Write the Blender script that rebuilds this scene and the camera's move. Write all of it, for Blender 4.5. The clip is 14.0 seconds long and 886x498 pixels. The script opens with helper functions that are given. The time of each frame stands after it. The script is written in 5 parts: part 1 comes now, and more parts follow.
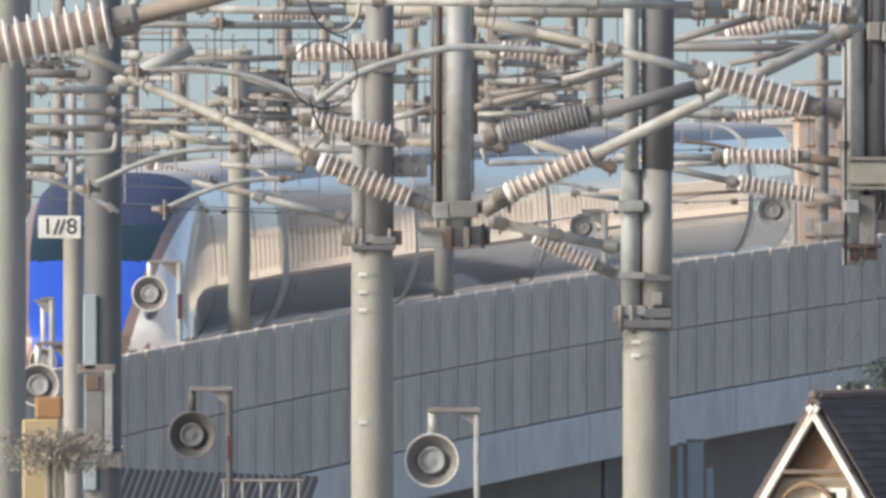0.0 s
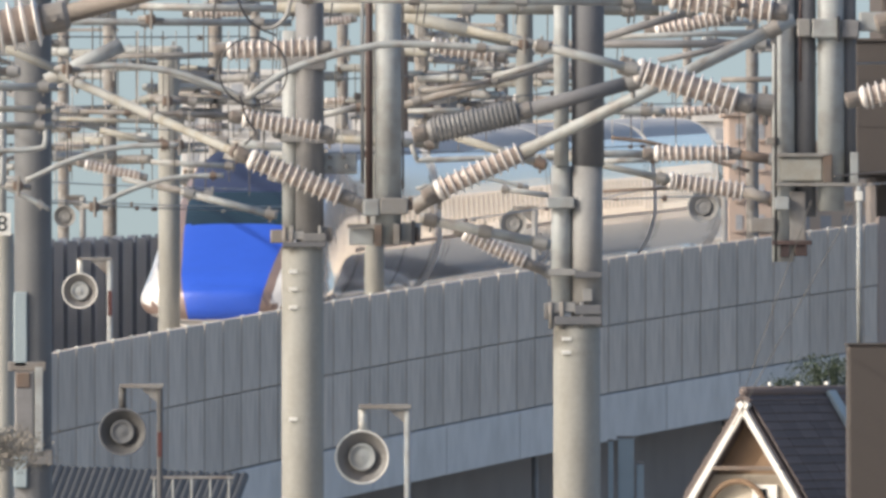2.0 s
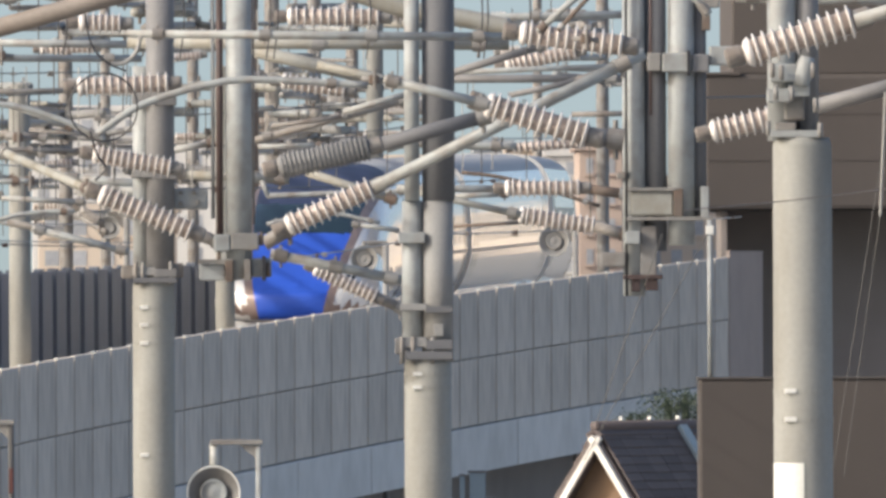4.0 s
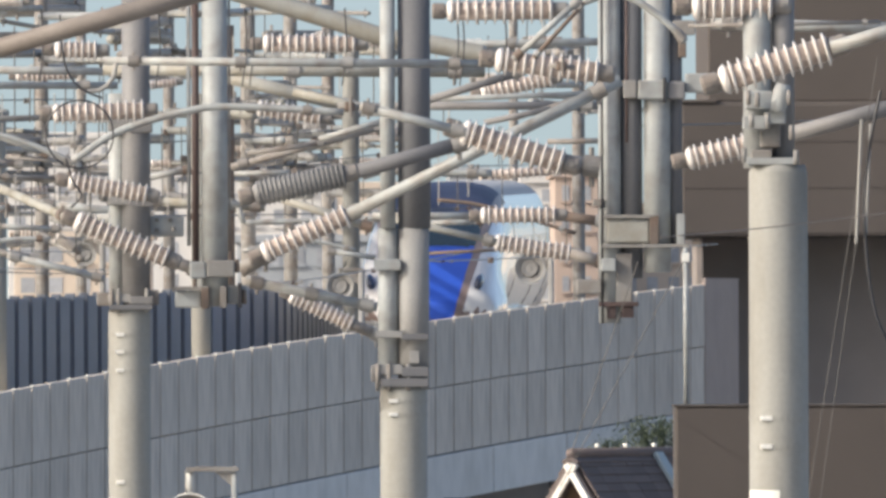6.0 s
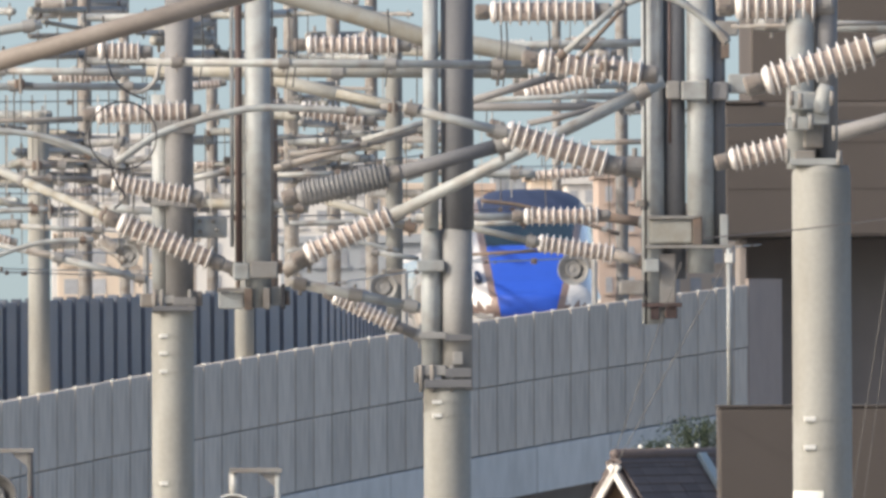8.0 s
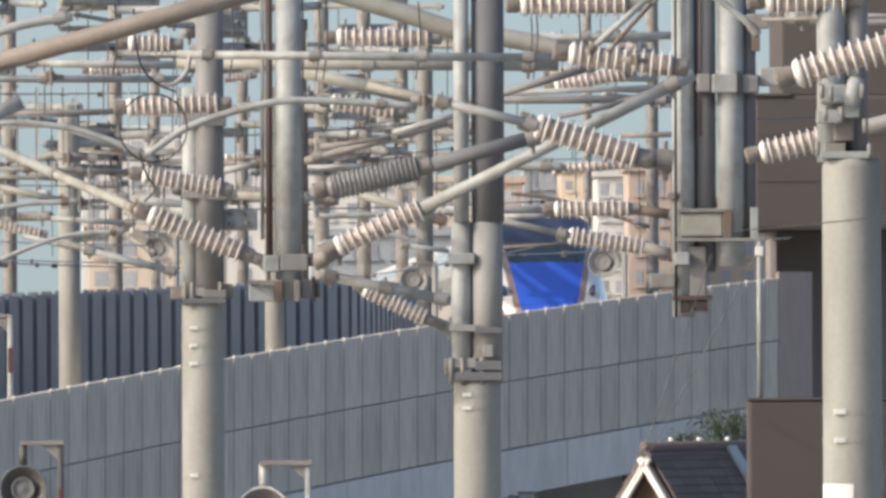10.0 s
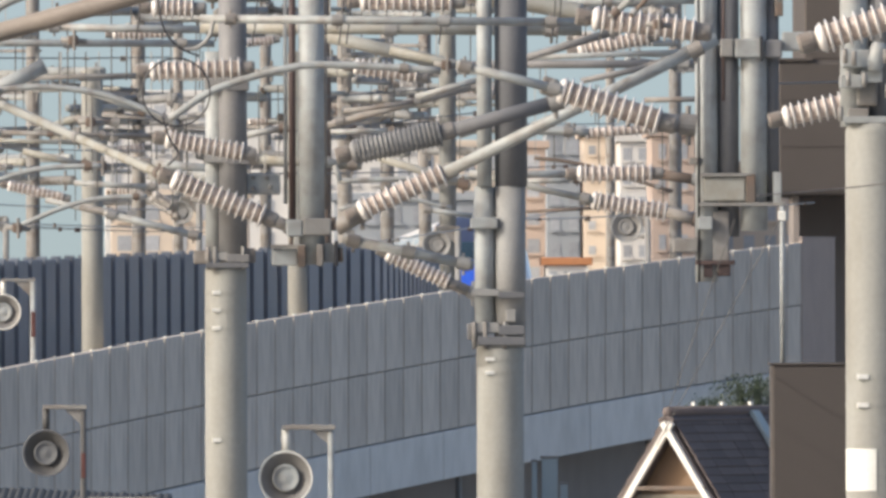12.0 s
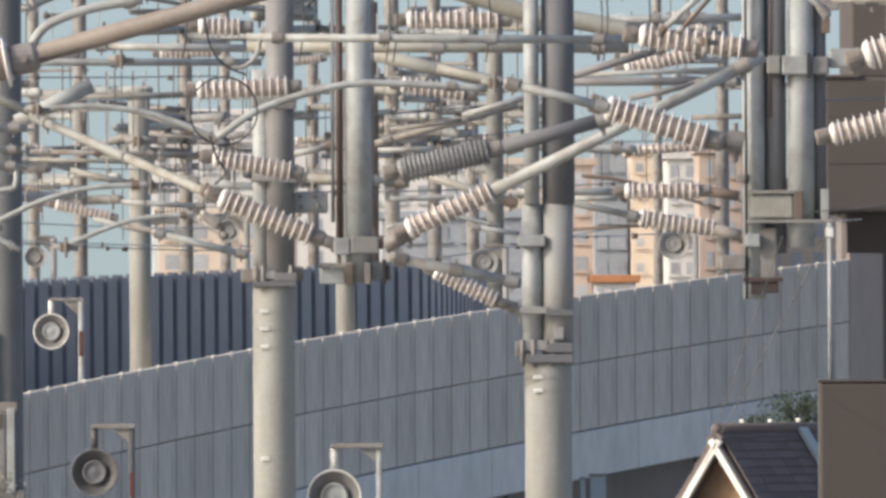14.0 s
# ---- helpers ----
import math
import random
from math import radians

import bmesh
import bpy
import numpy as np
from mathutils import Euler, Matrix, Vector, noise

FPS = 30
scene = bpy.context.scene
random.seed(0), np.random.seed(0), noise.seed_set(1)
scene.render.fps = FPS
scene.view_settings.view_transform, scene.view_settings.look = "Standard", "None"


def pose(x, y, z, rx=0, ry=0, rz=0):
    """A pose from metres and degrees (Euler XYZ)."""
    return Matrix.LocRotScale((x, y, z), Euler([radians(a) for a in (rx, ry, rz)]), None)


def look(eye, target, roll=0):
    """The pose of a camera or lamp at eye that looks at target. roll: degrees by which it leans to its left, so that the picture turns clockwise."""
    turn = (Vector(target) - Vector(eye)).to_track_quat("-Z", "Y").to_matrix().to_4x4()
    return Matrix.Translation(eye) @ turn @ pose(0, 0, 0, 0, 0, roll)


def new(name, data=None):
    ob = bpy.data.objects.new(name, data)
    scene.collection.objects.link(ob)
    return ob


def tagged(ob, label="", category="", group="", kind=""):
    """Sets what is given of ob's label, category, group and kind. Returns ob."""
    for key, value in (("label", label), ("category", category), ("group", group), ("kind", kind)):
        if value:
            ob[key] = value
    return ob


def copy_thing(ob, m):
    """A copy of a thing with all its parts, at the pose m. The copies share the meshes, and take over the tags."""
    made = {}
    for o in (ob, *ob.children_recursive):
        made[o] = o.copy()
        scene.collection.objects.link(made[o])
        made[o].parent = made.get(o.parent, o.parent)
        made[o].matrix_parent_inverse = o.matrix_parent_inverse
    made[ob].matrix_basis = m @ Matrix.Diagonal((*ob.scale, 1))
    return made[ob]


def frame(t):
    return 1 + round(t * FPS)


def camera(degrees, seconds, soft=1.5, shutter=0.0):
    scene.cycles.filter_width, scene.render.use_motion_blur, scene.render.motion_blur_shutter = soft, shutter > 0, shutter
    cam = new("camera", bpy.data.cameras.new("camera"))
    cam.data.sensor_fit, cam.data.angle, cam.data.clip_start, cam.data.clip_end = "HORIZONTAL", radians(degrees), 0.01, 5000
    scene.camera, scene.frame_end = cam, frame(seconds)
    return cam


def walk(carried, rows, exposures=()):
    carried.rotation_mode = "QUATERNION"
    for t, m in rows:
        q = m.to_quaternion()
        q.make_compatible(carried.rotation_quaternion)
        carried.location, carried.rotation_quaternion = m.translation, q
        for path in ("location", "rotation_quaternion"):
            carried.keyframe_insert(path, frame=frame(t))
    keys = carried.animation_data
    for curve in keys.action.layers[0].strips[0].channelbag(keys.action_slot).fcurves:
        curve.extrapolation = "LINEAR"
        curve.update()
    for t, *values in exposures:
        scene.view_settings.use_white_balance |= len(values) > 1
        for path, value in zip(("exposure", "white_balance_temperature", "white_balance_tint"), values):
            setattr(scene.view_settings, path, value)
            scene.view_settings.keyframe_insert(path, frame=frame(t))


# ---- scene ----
# A long telephoto lens on a tripod, about ten metres up, that only pans.
# Bearings: u to the right and v down, in centimetres on an upright plane 360 m ahead;
# u 784 is straight along +y, v 480 is the level of the eye.
EYE = 10.0
FAR = 36000.0
LEVEL = 480.0
cam = camera(2 * math.degrees(math.atan(784 / FAR)), 14.0, soft=3.2)
PAN = [
    (0.0, 0.0, 0.0, 0.00),
    (0.5, 19.2, 2.3, 0.03),
    (1.0, 54.5, 8.7, 0.00),
    (1.5, 88.9, 18.1, 0.16),
    (2.0, 123.4, 5.6, 0.05),
    (2.5, 186.0, -33.2, 0.10),
    (3.0, 284.5, -68.7, 0.11),
    (3.5, 353.7, -62.7, 0.15),
    (4.0, 387.2, -55.9, 0.22),
    (4.2, 401.0, -40.6, 0.22),
    (6.3, 430.0, -109.8, 0.20),
    (6.5, 414.2, -110.7, 0.20),
    (7.0, 389.6, -111.0, 0.16),
    (7.5, 368.3, -107.1, 0.28),
    (7.7, 365.0, -106.0, 0.27),
    (9.8, 295.5, -105.5, 0.20),
    (10.0, 299.7, -93.1, 0.20),
    (10.5, 287.4, -70.0, 0.34),
    (11.0, 270.7, -61.9, 0.37),
    (11.5, 270.8, -37.7, 0.31),
    (12.0, 259.1, -30.4, 0.15),
    (12.5, 230.0, -45.8, 0.22),
    (13.0, 213.6, -49.2, 0.17),
    (13.5, 188.1, -56.9, 0.19),
    (14.0, 174.5, -62.6, 0.34),
]
walk(cam, [(t, pose(0, 0, EYE, 90 + math.degrees((LEVEL - 441 - v) / FAR), roll, -math.degrees(u / FAR))) for t, u, v, roll in PAN],
     exposures=[(0.0, 0.61, 6720, 8), (4.2, 0.61, 6720, 8), (6.3, 0.71, 6720, 8), (7.7, 0.71, 6720, 8), (9.8, 0.61, 6720, 8), (14.0, 0.61, 6720, 8)])


def spot(u, v, d):
    """The place at the bearing (u, v) and d metres ahead."""
    return Vector(((u - 784) * d / FAR, d, EYE - (v - LEVEL) * d / FAR))


# ---- light ----
world = bpy.data.worlds.new("sky")
scene.world = world
world.use_nodes = True
wn = world.node_tree.nodes
sky = wn.new("ShaderNodeTexSky")
sky.sky_type, sky.sun_disc = "NISHITA", False
SUN_AZ, SUN_EL = 67.0, 30.0      # degrees to the left of straight behind the eye, and above the level
sky.sun_elevation, sky.sun_rotation = radians(SUN_EL), radians(180 + SUN_AZ)
sky.air_density, sky.dust_density, sky.ozone_density = 0.8, 3.8, 0.65
# the low air is clear: the sky just over the roofs takes the colour found a little higher up
wco, wmap = wn.new("ShaderNodeTexCoord"), wn.new("ShaderNodeMapping")
wmap.vector_type = "POINT"
wmap.inputs["Location"].default_value = (0, 0, 0.08)
world.node_tree.links.new(wco.outputs["Generated"], wmap.inputs["Vector"])
world.node_tree.links.new(wmap.outputs["Vector"], sky.inputs["Vector"])
world.node_tree.links.new(sky.outputs["Color"], wn["Background"].inputs["Color"])
wn["Background"].inputs["Strength"].default_value = 0.15
sun = new("sun", bpy.data.lights.new("sun", "SUN"))
sun.data.energy, sun.data.angle, sun.data.color = 1.7, radians(0.6), (1.0, 0.97, 0.93)
sun_from = Vector((-math.sin(radians(SUN_AZ)) * math.cos(radians(SUN_EL)), -math.cos(radians(SUN_AZ)) * math.cos(radians(SUN_EL)), math.sin(radians(SUN_EL))))
sun.matrix_world = look(sun_from * 50, (0, 0, 0))


# ---- materials ----
def surface(name, colour, rough=0.6, metal=0.0, stain=None, amount=0.4, scale=3.0, grain=40.0, bump=0.15, vary=0.0, coat=0.0, stretch=(1, 1, 1)):
    """A node material: base colour with stains at one scale, grain at another, and fine relief."""
    m = bpy.data.materials.new(name)
    m.use_nodes = True
    n, l = m.node_tree.nodes, m.node_tree.links
    b = n["Principled BSDF"]
    co = n.new("ShaderNodeTexCoord")
    mp = n.new("ShaderNodeMapping")
    mp.inputs["Scale"].default_value = stretch
    l.new(co.outputs["Object"], mp.inputs["Vector"])
    big, fine = n.new("ShaderNodeTexNoise"), n.new("ShaderNodeTexNoise")
    big.inputs["Scale"].default_value, big.inputs["Detail"].default_value = scale, 4
    fine.inputs["Scale"].default_value, fine.inputs["Detail"].default_value = grain, 3
    l.new(mp.outputs["Vector"], big.inputs["Vector"])
    l.new(co.outputs["Object"], fine.inputs["Vector"])
    ramp = n.new("ShaderNodeValToRGB")
    ramp.color_ramp.elements[0].position, ramp.color_ramp.elements[1].position = 0.42, 0.72
    l.new(big.outputs["Fac"], ramp.inputs["Fac"])
    fac = n.new("ShaderNodeMath")
    fac.operation = "MULTIPLY"
    fac.inputs[1].default_value = amount
    l.new(ramp.outputs["Color"], fac.inputs[0])
    mix = n.new("ShaderNodeMix")
    mix.data_type = "RGBA"
    mix.inputs["A"].default_value = (*colour, 1)
    mix.inputs["B"].default_value = (*(stain or [c * 0.6 for c in colour]), 1)
    l.new(fac.outputs[0], mix.inputs["Factor"])
    hsv = n.new("ShaderNodeHueSaturation")
    l.new(mix.outputs["Result"], hsv.inputs["Color"])
    val = n.new("ShaderNodeMath")
    val.operation = "MULTIPLY_ADD"
    val.inputs[1].default_value, val.inputs[2].default_value = 0.24, 0.88
    l.new(fine.outputs["Fac"], val.inputs[0])
    last = val
    if vary:
        info = n.new("ShaderNodeObjectInfo")
        add = n.new("ShaderNodeMath")
        add.operation = "MULTIPLY_ADD"
        add.inputs[1].default_value = vary
        l.new(info.outputs["Random"], add.inputs[0])
        l.new(val.outputs[0], add.inputs[2])
        last = n.new("ShaderNodeMath")
        last.operation = "SUBTRACT"
        last.inputs[1].default_value = vary / 2
        l.new(add.outputs[0], last.inputs[0])
    l.new(last.outputs[0], hsv.inputs["Value"])
    l.new(hsv.outputs["Color"], b.inputs["Base Color"])
    b.inputs["Roughness"].default_value, b.inputs["Metallic"].default_value = rough, metal
    b.inputs["Coat Weight"].default_value = coat
    b.inputs["Coat Roughness"].default_value = 0.08
    if bump:
        bp = n.new("ShaderNodeBump")
        bp.inputs["Strength"].default_value, bp.inputs["Distance"].default_value = bump, 0.01
        l.new(fine.outputs["Fac"], bp.inputs["Height"])
        l.new(bp.outputs["Normal"], b.inputs["Normal"])
    return m


CONCRETE = surface("pole_concrete", (0.295, 0.292, 0.268), 0.75, stain=(0.20, 0.188, 0.162), amount=0.8, scale=2.6, grain=24.0, stretch=(1, 1, 0.3))
GALV = surface("galvanised_steel", (0.35, 0.365, 0.36), 0.55, 0.0, stain=(0.20, 0.185, 0.165), amount=0.7, scale=5)
GALV_DULL = surface("weathered_steel", (0.25, 0.24, 0.225), 0.65, 0.0, stain=(0.15, 0.11, 0.085), amount=0.7, scale=4)
TUBE = surface("pale_steel_tube", (0.355, 0.37, 0.362), 0.5, 0.0, stain=(0.22, 0.195, 0.17), scale=5, amount=0.9)
BEIGE_TUBE = surface("beige_coated_beam", (0.33, 0.325, 0.295), 0.6, 0.0, stain=(0.25, 0.22, 0.165), amount=0.9, scale=4)
BROWN_TUBE = surface("weathered_brown_tube", (0.25, 0.218, 0.19), 0.65, 0.0, stain=(0.17, 0.14, 0.12), amount=0.8, scale=3)
RUST = surface("rusty_steel", (0.15, 0.12, 0.10), 0.8, 0.0, stain=(0.19, 0.11, 0.07), scale=8)
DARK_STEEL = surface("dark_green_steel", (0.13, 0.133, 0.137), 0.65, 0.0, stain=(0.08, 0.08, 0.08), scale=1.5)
# darkened copy of the steel, with shade put into the base colour
DIM_STEEL = surface("shaded_blue_grey_steel", (0.145, 0.147, 0.155), 0.75, stain=(0.10, 0.10, 0.107), scale=1.5)
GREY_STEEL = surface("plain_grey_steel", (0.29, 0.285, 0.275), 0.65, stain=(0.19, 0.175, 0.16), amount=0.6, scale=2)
# serves dark grey steel, and tubes whose shade is put into the colour
SHADE_STEEL = surface("dark_and_shaded_steel", (0.21, 0.205, 0.205), 0.6, 0.0, stain=(0.10, 0.095, 0.09), amount=0.6, scale=2)
BROWN_ROD = surface("dark_brown_rod", (0.085, 0.055, 0.05), 0.6, stain=(0.06, 0.045, 0.04))
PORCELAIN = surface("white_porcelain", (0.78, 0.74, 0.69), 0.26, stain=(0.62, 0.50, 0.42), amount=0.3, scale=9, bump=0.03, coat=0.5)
# the core is darkened to paint the shade between the sheds
PORCELAIN_CORE = surface("shaded_porcelain_core", (0.42, 0.345, 0.30), 0.35, stain=(0.31, 0.235, 0.20), scale=9, bump=0.03)
# polymer grey, with the shade on the insulator mixed into the colour
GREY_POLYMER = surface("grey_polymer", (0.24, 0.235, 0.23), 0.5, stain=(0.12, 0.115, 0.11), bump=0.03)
WIRE = surface("dark_wire", (0.10, 0.095, 0.09), 0.6, 0.3, bump=0)
WIRE_PALE = surface("pale_wire", (0.33, 0.32, 0.30), 0.5, 0.4, bump=0)
CABLE = surface("black_cable", (0.03, 0.03, 0.035), 0.5, bump=0)
WALL = surface("grey_concrete_panel", (0.635, 0.56, 0.48), 0.8, stain=(0.44, 0.385, 0.33), amount=0.85, scale=2.2, stretch=(1.5, 1.5, 0.4), vary=0.18)
JOINT = surface("dark_joint", (0.26, 0.26, 0.265), 0.9)
GIRDER = surface("pale_concrete_girder", (0.70, 0.67, 0.63), 0.8, stain=(0.52, 0.50, 0.46), amount=0.6, scale=0.9, vary=0.08)
BARRIER = surface("blue_grey_slat", (0.165, 0.19, 0.24), 0.5, stain=(0.12, 0.138, 0.175), scale=2, vary=0.12)
BARRIER_GAP = surface("dark_navy_gap", (0.045, 0.05, 0.065), 0.8)
# darker copy of the horn paint, for a loudspeaker in shade
HORN_SHADED = surface("shaded_horn_paint", (0.085, 0.082, 0.08), 0.6, stain=(0.06, 0.058, 0.056))
HORN = surface("horn_paint", (0.18, 0.172, 0.165), 0.5, stain=(0.14, 0.12, 0.10))
BALLAST = surface("track_ballast", (0.20, 0.18, 0.16), 0.95, scale=2, grain=14, bump=0.6)
SIGN = surface("white_enamel", (0.74, 0.73, 0.68), 0.4, stain=(0.55, 0.52, 0.45), bump=0)
INK = surface("black_paint", (0.03, 0.03, 0.03), 0.6, bump=0)
RED_TAG = surface("dull_red_tag", (0.10, 0.035, 0.03), 0.6, bump=0)
PALE_BLUE = surface("pale_blue_plate", (0.33, 0.39, 0.41), 0.5, stain=(0.25, 0.30, 0.32))
BROWN_WALL = surface("brown_render", (0.092, 0.078, 0.07), 0.85, stain=(0.064, 0.055, 0.049), scale=0.5)
BROWN_DEEP = surface("deep_brown_render", (0.072, 0.061, 0.055), 0.85, stain=(0.062, 0.053, 0.047), scale=0.8)
PILLAR = surface("brownish_concrete", (0.43, 0.35, 0.305), 0.85, stain=(0.34, 0.28, 0.245), scale=1.2)
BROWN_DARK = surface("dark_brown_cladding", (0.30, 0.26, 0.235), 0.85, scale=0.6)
ROOF_TILE = surface("dark_roof_tile", (0.125, 0.10, 0.094), 0.8, stain=(0.09, 0.072, 0.066), vary=0.35)
SLATE = surface("dark_slate_sheet", (0.055, 0.058, 0.06), 0.75, stain=(0.038, 0.038, 0.04), vary=0.2)
WHITE_WOOD = surface("white_bargeboard", (0.80, 0.77, 0.71), 0.5, stain=(0.60, 0.55, 0.48))
GABLE = surface("ochre_gable_render", (0.25, 0.165, 0.105), 0.85, stain=(0.18, 0.115, 0.07))
GLASS_DARK = surface("dark_window_glass", (0.03, 0.04, 0.05), 0.08, bump=0)
HOUSE_WALL = surface("cream_house_render", (0.50, 0.44, 0.36), 0.85)
PINK_BLOCK = surface("pinkish_tile_facade", (0.46, 0.36, 0.30), 0.8, stain=(0.39, 0.31, 0.26), scale=0.2)
CREAM_BLOCK = surface("cream_facade", (0.58, 0.49, 0.40), 0.8, stain=(0.48, 0.40, 0.33), scale=0.15)
# facade of the unseen blocks that brighten the train's side by reflection
TOWN = surface("bright_cream_facade", (0.64, 0.55, 0.46), 0.8, stain=(0.56, 0.48, 0.40), scale=0.15)
GREY_BLOCK = surface("blue_grey_facade", (0.34, 0.36, 0.38), 0.8, stain=(0.27, 0.29, 0.31), scale=0.2)
WHITE_BLOCK = surface("white_facade", (0.62, 0.60, 0.57), 0.8, stain=(0.5, 0.48, 0.46), scale=0.2)
WINDOW = surface("bluish_window", (0.36, 0.37, 0.39), 0.3, bump=0, vary=0.4)
ORANGE_ROOF = surface("orange_roof", (0.50, 0.22, 0.10), 0.8)
GROUND = surface("grey_ground", (0.30, 0.285, 0.26), 0.95, stain=(0.20, 0.195, 0.17), scale=0.05, grain=3)
LEAF = surface("dark_leaf", (0.048, 0.068, 0.038), 0.7, stain=(0.035, 0.048, 0.028), bump=0, vary=0.3)
STRAW = surface("dry_plant", (0.26, 0.235, 0.20), 0.9, bump=0)
YELLOW = surface("faded_yellow_paint", (0.44, 0.35, 0.20), 0.6, stain=(0.33, 0.25, 0.15))
IVORY = surface("ivory_train_paint", (0.76, 0.73, 0.69), 0.25, stain=(0.68, 0.65, 0.61), amount=0.3, bump=0, coat=1.0)
BLUE = surface("bright_blue_train_paint", (0.026, 0.10, 0.56), 0.48, stain=(0.022, 0.085, 0.48), amount=0.3, bump=0, coat=0.08)
CAR_ROOF = surface("pale_blue_grey_car_roof", (0.50, 0.49, 0.48), 0.65, stain=(0.40, 0.39, 0.38), bump=0)
ROOF_BLUE = surface("deep_blue_train_roof", (0.036, 0.047, 0.098), 0.5, stain=(0.045, 0.055, 0.085), bump=0)
COPPER = surface("copper_train_stripe", (0.29, 0.21, 0.18), 0.35, 0.2, bump=0)
CAR_WINDOW = surface("tinted_car_window", (0.10, 0.085, 0.075), 0.12, bump=0)
LENS = surface("dark_blue_lens", (0.03, 0.042, 0.08), 0.1, bump=0, coat=0.5)
SCREEN = surface("dark_train_glass", (0.012, 0.028, 0.034), 0.12, bump=0)
UNDER = surface("train_underbody", (0.06, 0.06, 0.06), 0.8)


# ---- building helpers ----
def part(name, bm, mat, parent=None, label="", smooth=False):
    """Links a bmesh as one mesh object, under a thing or a part."""
    me = bpy.data.meshes.new(name)
    bm.to_mesh(me)
    bm.free()
    me.materials.append(mat)
    if smooth:
        for p in me.polygons:
            p.use_smooth = True
    ob = new(name, me)
    ob.parent = parent
    if label:
        tagged(ob, label)
    return ob


def thing(name, label, category, group="", kind="", at=(0, 0, 0)):
    ob = new(name)
    ob.empty_display_size = 0.1
    ob.location = at
    return tagged(ob, label, category, group, kind)


def box_bm(lo, hi, bevel=0.0, bm=None):
    bm = bm or bmesh.new()
    lo, hi = Vector(lo), Vector(hi)
    made = bmesh.ops.create_cube(bm, size=1, matrix=Matrix.Translation((lo + hi) / 2) @ Matrix.Diagonal((*(hi - lo), 1)))
    if bevel:
        edges = {e for v in made["verts"] for e in v.link_edges}
        bmesh.ops.bevel(bm, geom=list(edges), offset=bevel, segments=2, affect="EDGES", profile=0.5)
    return bm


def ring_frames(points):
    """Directions and side vectors along a line of points."""
    out = []
    side = None
    for i, p in enumerate(points):
        d = (points[min(i + 1, len(points) - 1)] - points[max(i - 1, 0)]).normalized()
        if side is None:
            side = d.cross(Vector((0, 0, 1)) if abs(d.z) < 0.9 else Vector((1, 0, 0))).normalized()
        side = (side - d * side.dot(d)).normalized()
        out.append((side, d.cross(side)))
    return out


def sweep_bm(points, radii, n=12, bm=None, caps=True):
    """A round bar along points; radii is one number, or one for each point."""
    bm = bm or bmesh.new()
    if not hasattr(radii, "__len__"):
        radii = [radii] * len(points)
    rings = []
    for p, r, (a, b) in zip(points, radii, ring_frames(points)):
        rings.append([bm.verts.new(p + r * (math.cos(2 * math.pi * k / n) * a + math.sin(2 * math.pi * k / n) * b)) for k in range(n)])
    for r0, r1 in zip(rings, rings[1:]):
        for k in range(n):
            bm.faces.new((r0[k], r0[(k + 1) % n], r1[(k + 1) % n], r1[k]))
    if caps:
        bm.faces.new(rings[0][::-1])
        bm.faces.new(rings[-1])
    bmesh.ops.recalc_face_normals(bm, faces=bm.faces)
    return bm


def curve_points(points, steps=8):
    """A smooth line through points."""
    if len(points) < 3:
        return list(points)
    ext = [2 * points[0] - points[1], *points, 2 * points[-1] - points[-2]]
    out = []
    for a, b, c, d in zip(ext, ext[1:], ext[2:], ext[3:]):
        for k in range(steps):
            s = k / steps
            out.append(0.5 * (2 * b + (c - a) * s + (2 * a - 5 * b + 4 * c - d) * s * s + (3 * b - a - 3 * c + d) * s ** 3))
    return out + [points[-1]]


def aim(p, q):
    """A pose at p whose z axis points to q."""
    return Matrix.Translation(p) @ (q - p).to_track_quat("Z", "Y").to_matrix().to_4x4()


SUPPORTS = []
rng = random.Random(4)


def support(u):
    """The post or pole nearest to the bearing u, which carries what is fixed there."""
    return min(SUPPORTS, key=lambda s: abs(s[0] - u))[1]


def arm(u0, v0, u1, v1, wide, d0, d1=None, mat=None, via=(), label="", clamps=1, name="tube_arm", owner=None):
    """A steel tube arm of the overhead line from one bearing to another, with clamps on it."""
    d1 = d1 or d0
    pts = [(u0, v0), *via, (u1, v1)]
    ln = [0.0]
    for a, b in zip(pts, pts[1:]):
        ln.append(ln[-1] + math.hypot(b[0] - a[0], b[1] - a[1]))
    pts = [spot(u, v, d0 + (d1 - d0) * s / ln[-1]) for (u, v), s in zip(pts, ln)]
    r = wide * (d0 + d1) / 4 / FAR
    here = [p - pts[0] for p in pts]
    line = curve_points(here) if via else here
    owner = owner or support((u0 + u1) / 2)
    t = part(name, sweep_bm(line, r), mat or TUBE, owner, label, smooth=True)
    t.location = pts[0] - owner.location
    for k in range(clamps):
        f = 0.08 + 0.84 * (k / max(clamps - 1, 1) if clamps > 1 else 1)
        i = min(int(f * (len(line) - 1)), len(line) - 2)
        c = line[i].lerp(line[i + 1], f * (len(line) - 1) - i)
        dn = (line[i + 1] - line[i]).normalized()
        cb = sweep_bm([c - dn * min(r, 0.05) * 1.3, c + dn * min(r, 0.05) * 1.3], r + min(r, 0.04) * 0.4, 16)
        sweep_bm([c + Vector((0, 0, -r * 2.3)), c + Vector((0, 0, r * 2.1))], r * 0.35, 6, cb)
        part("clamp", cb, rng.choice((GALV_DULL, GREY_STEEL, GALV_DULL, RUST)), t)
    return t


SHEDS = {}


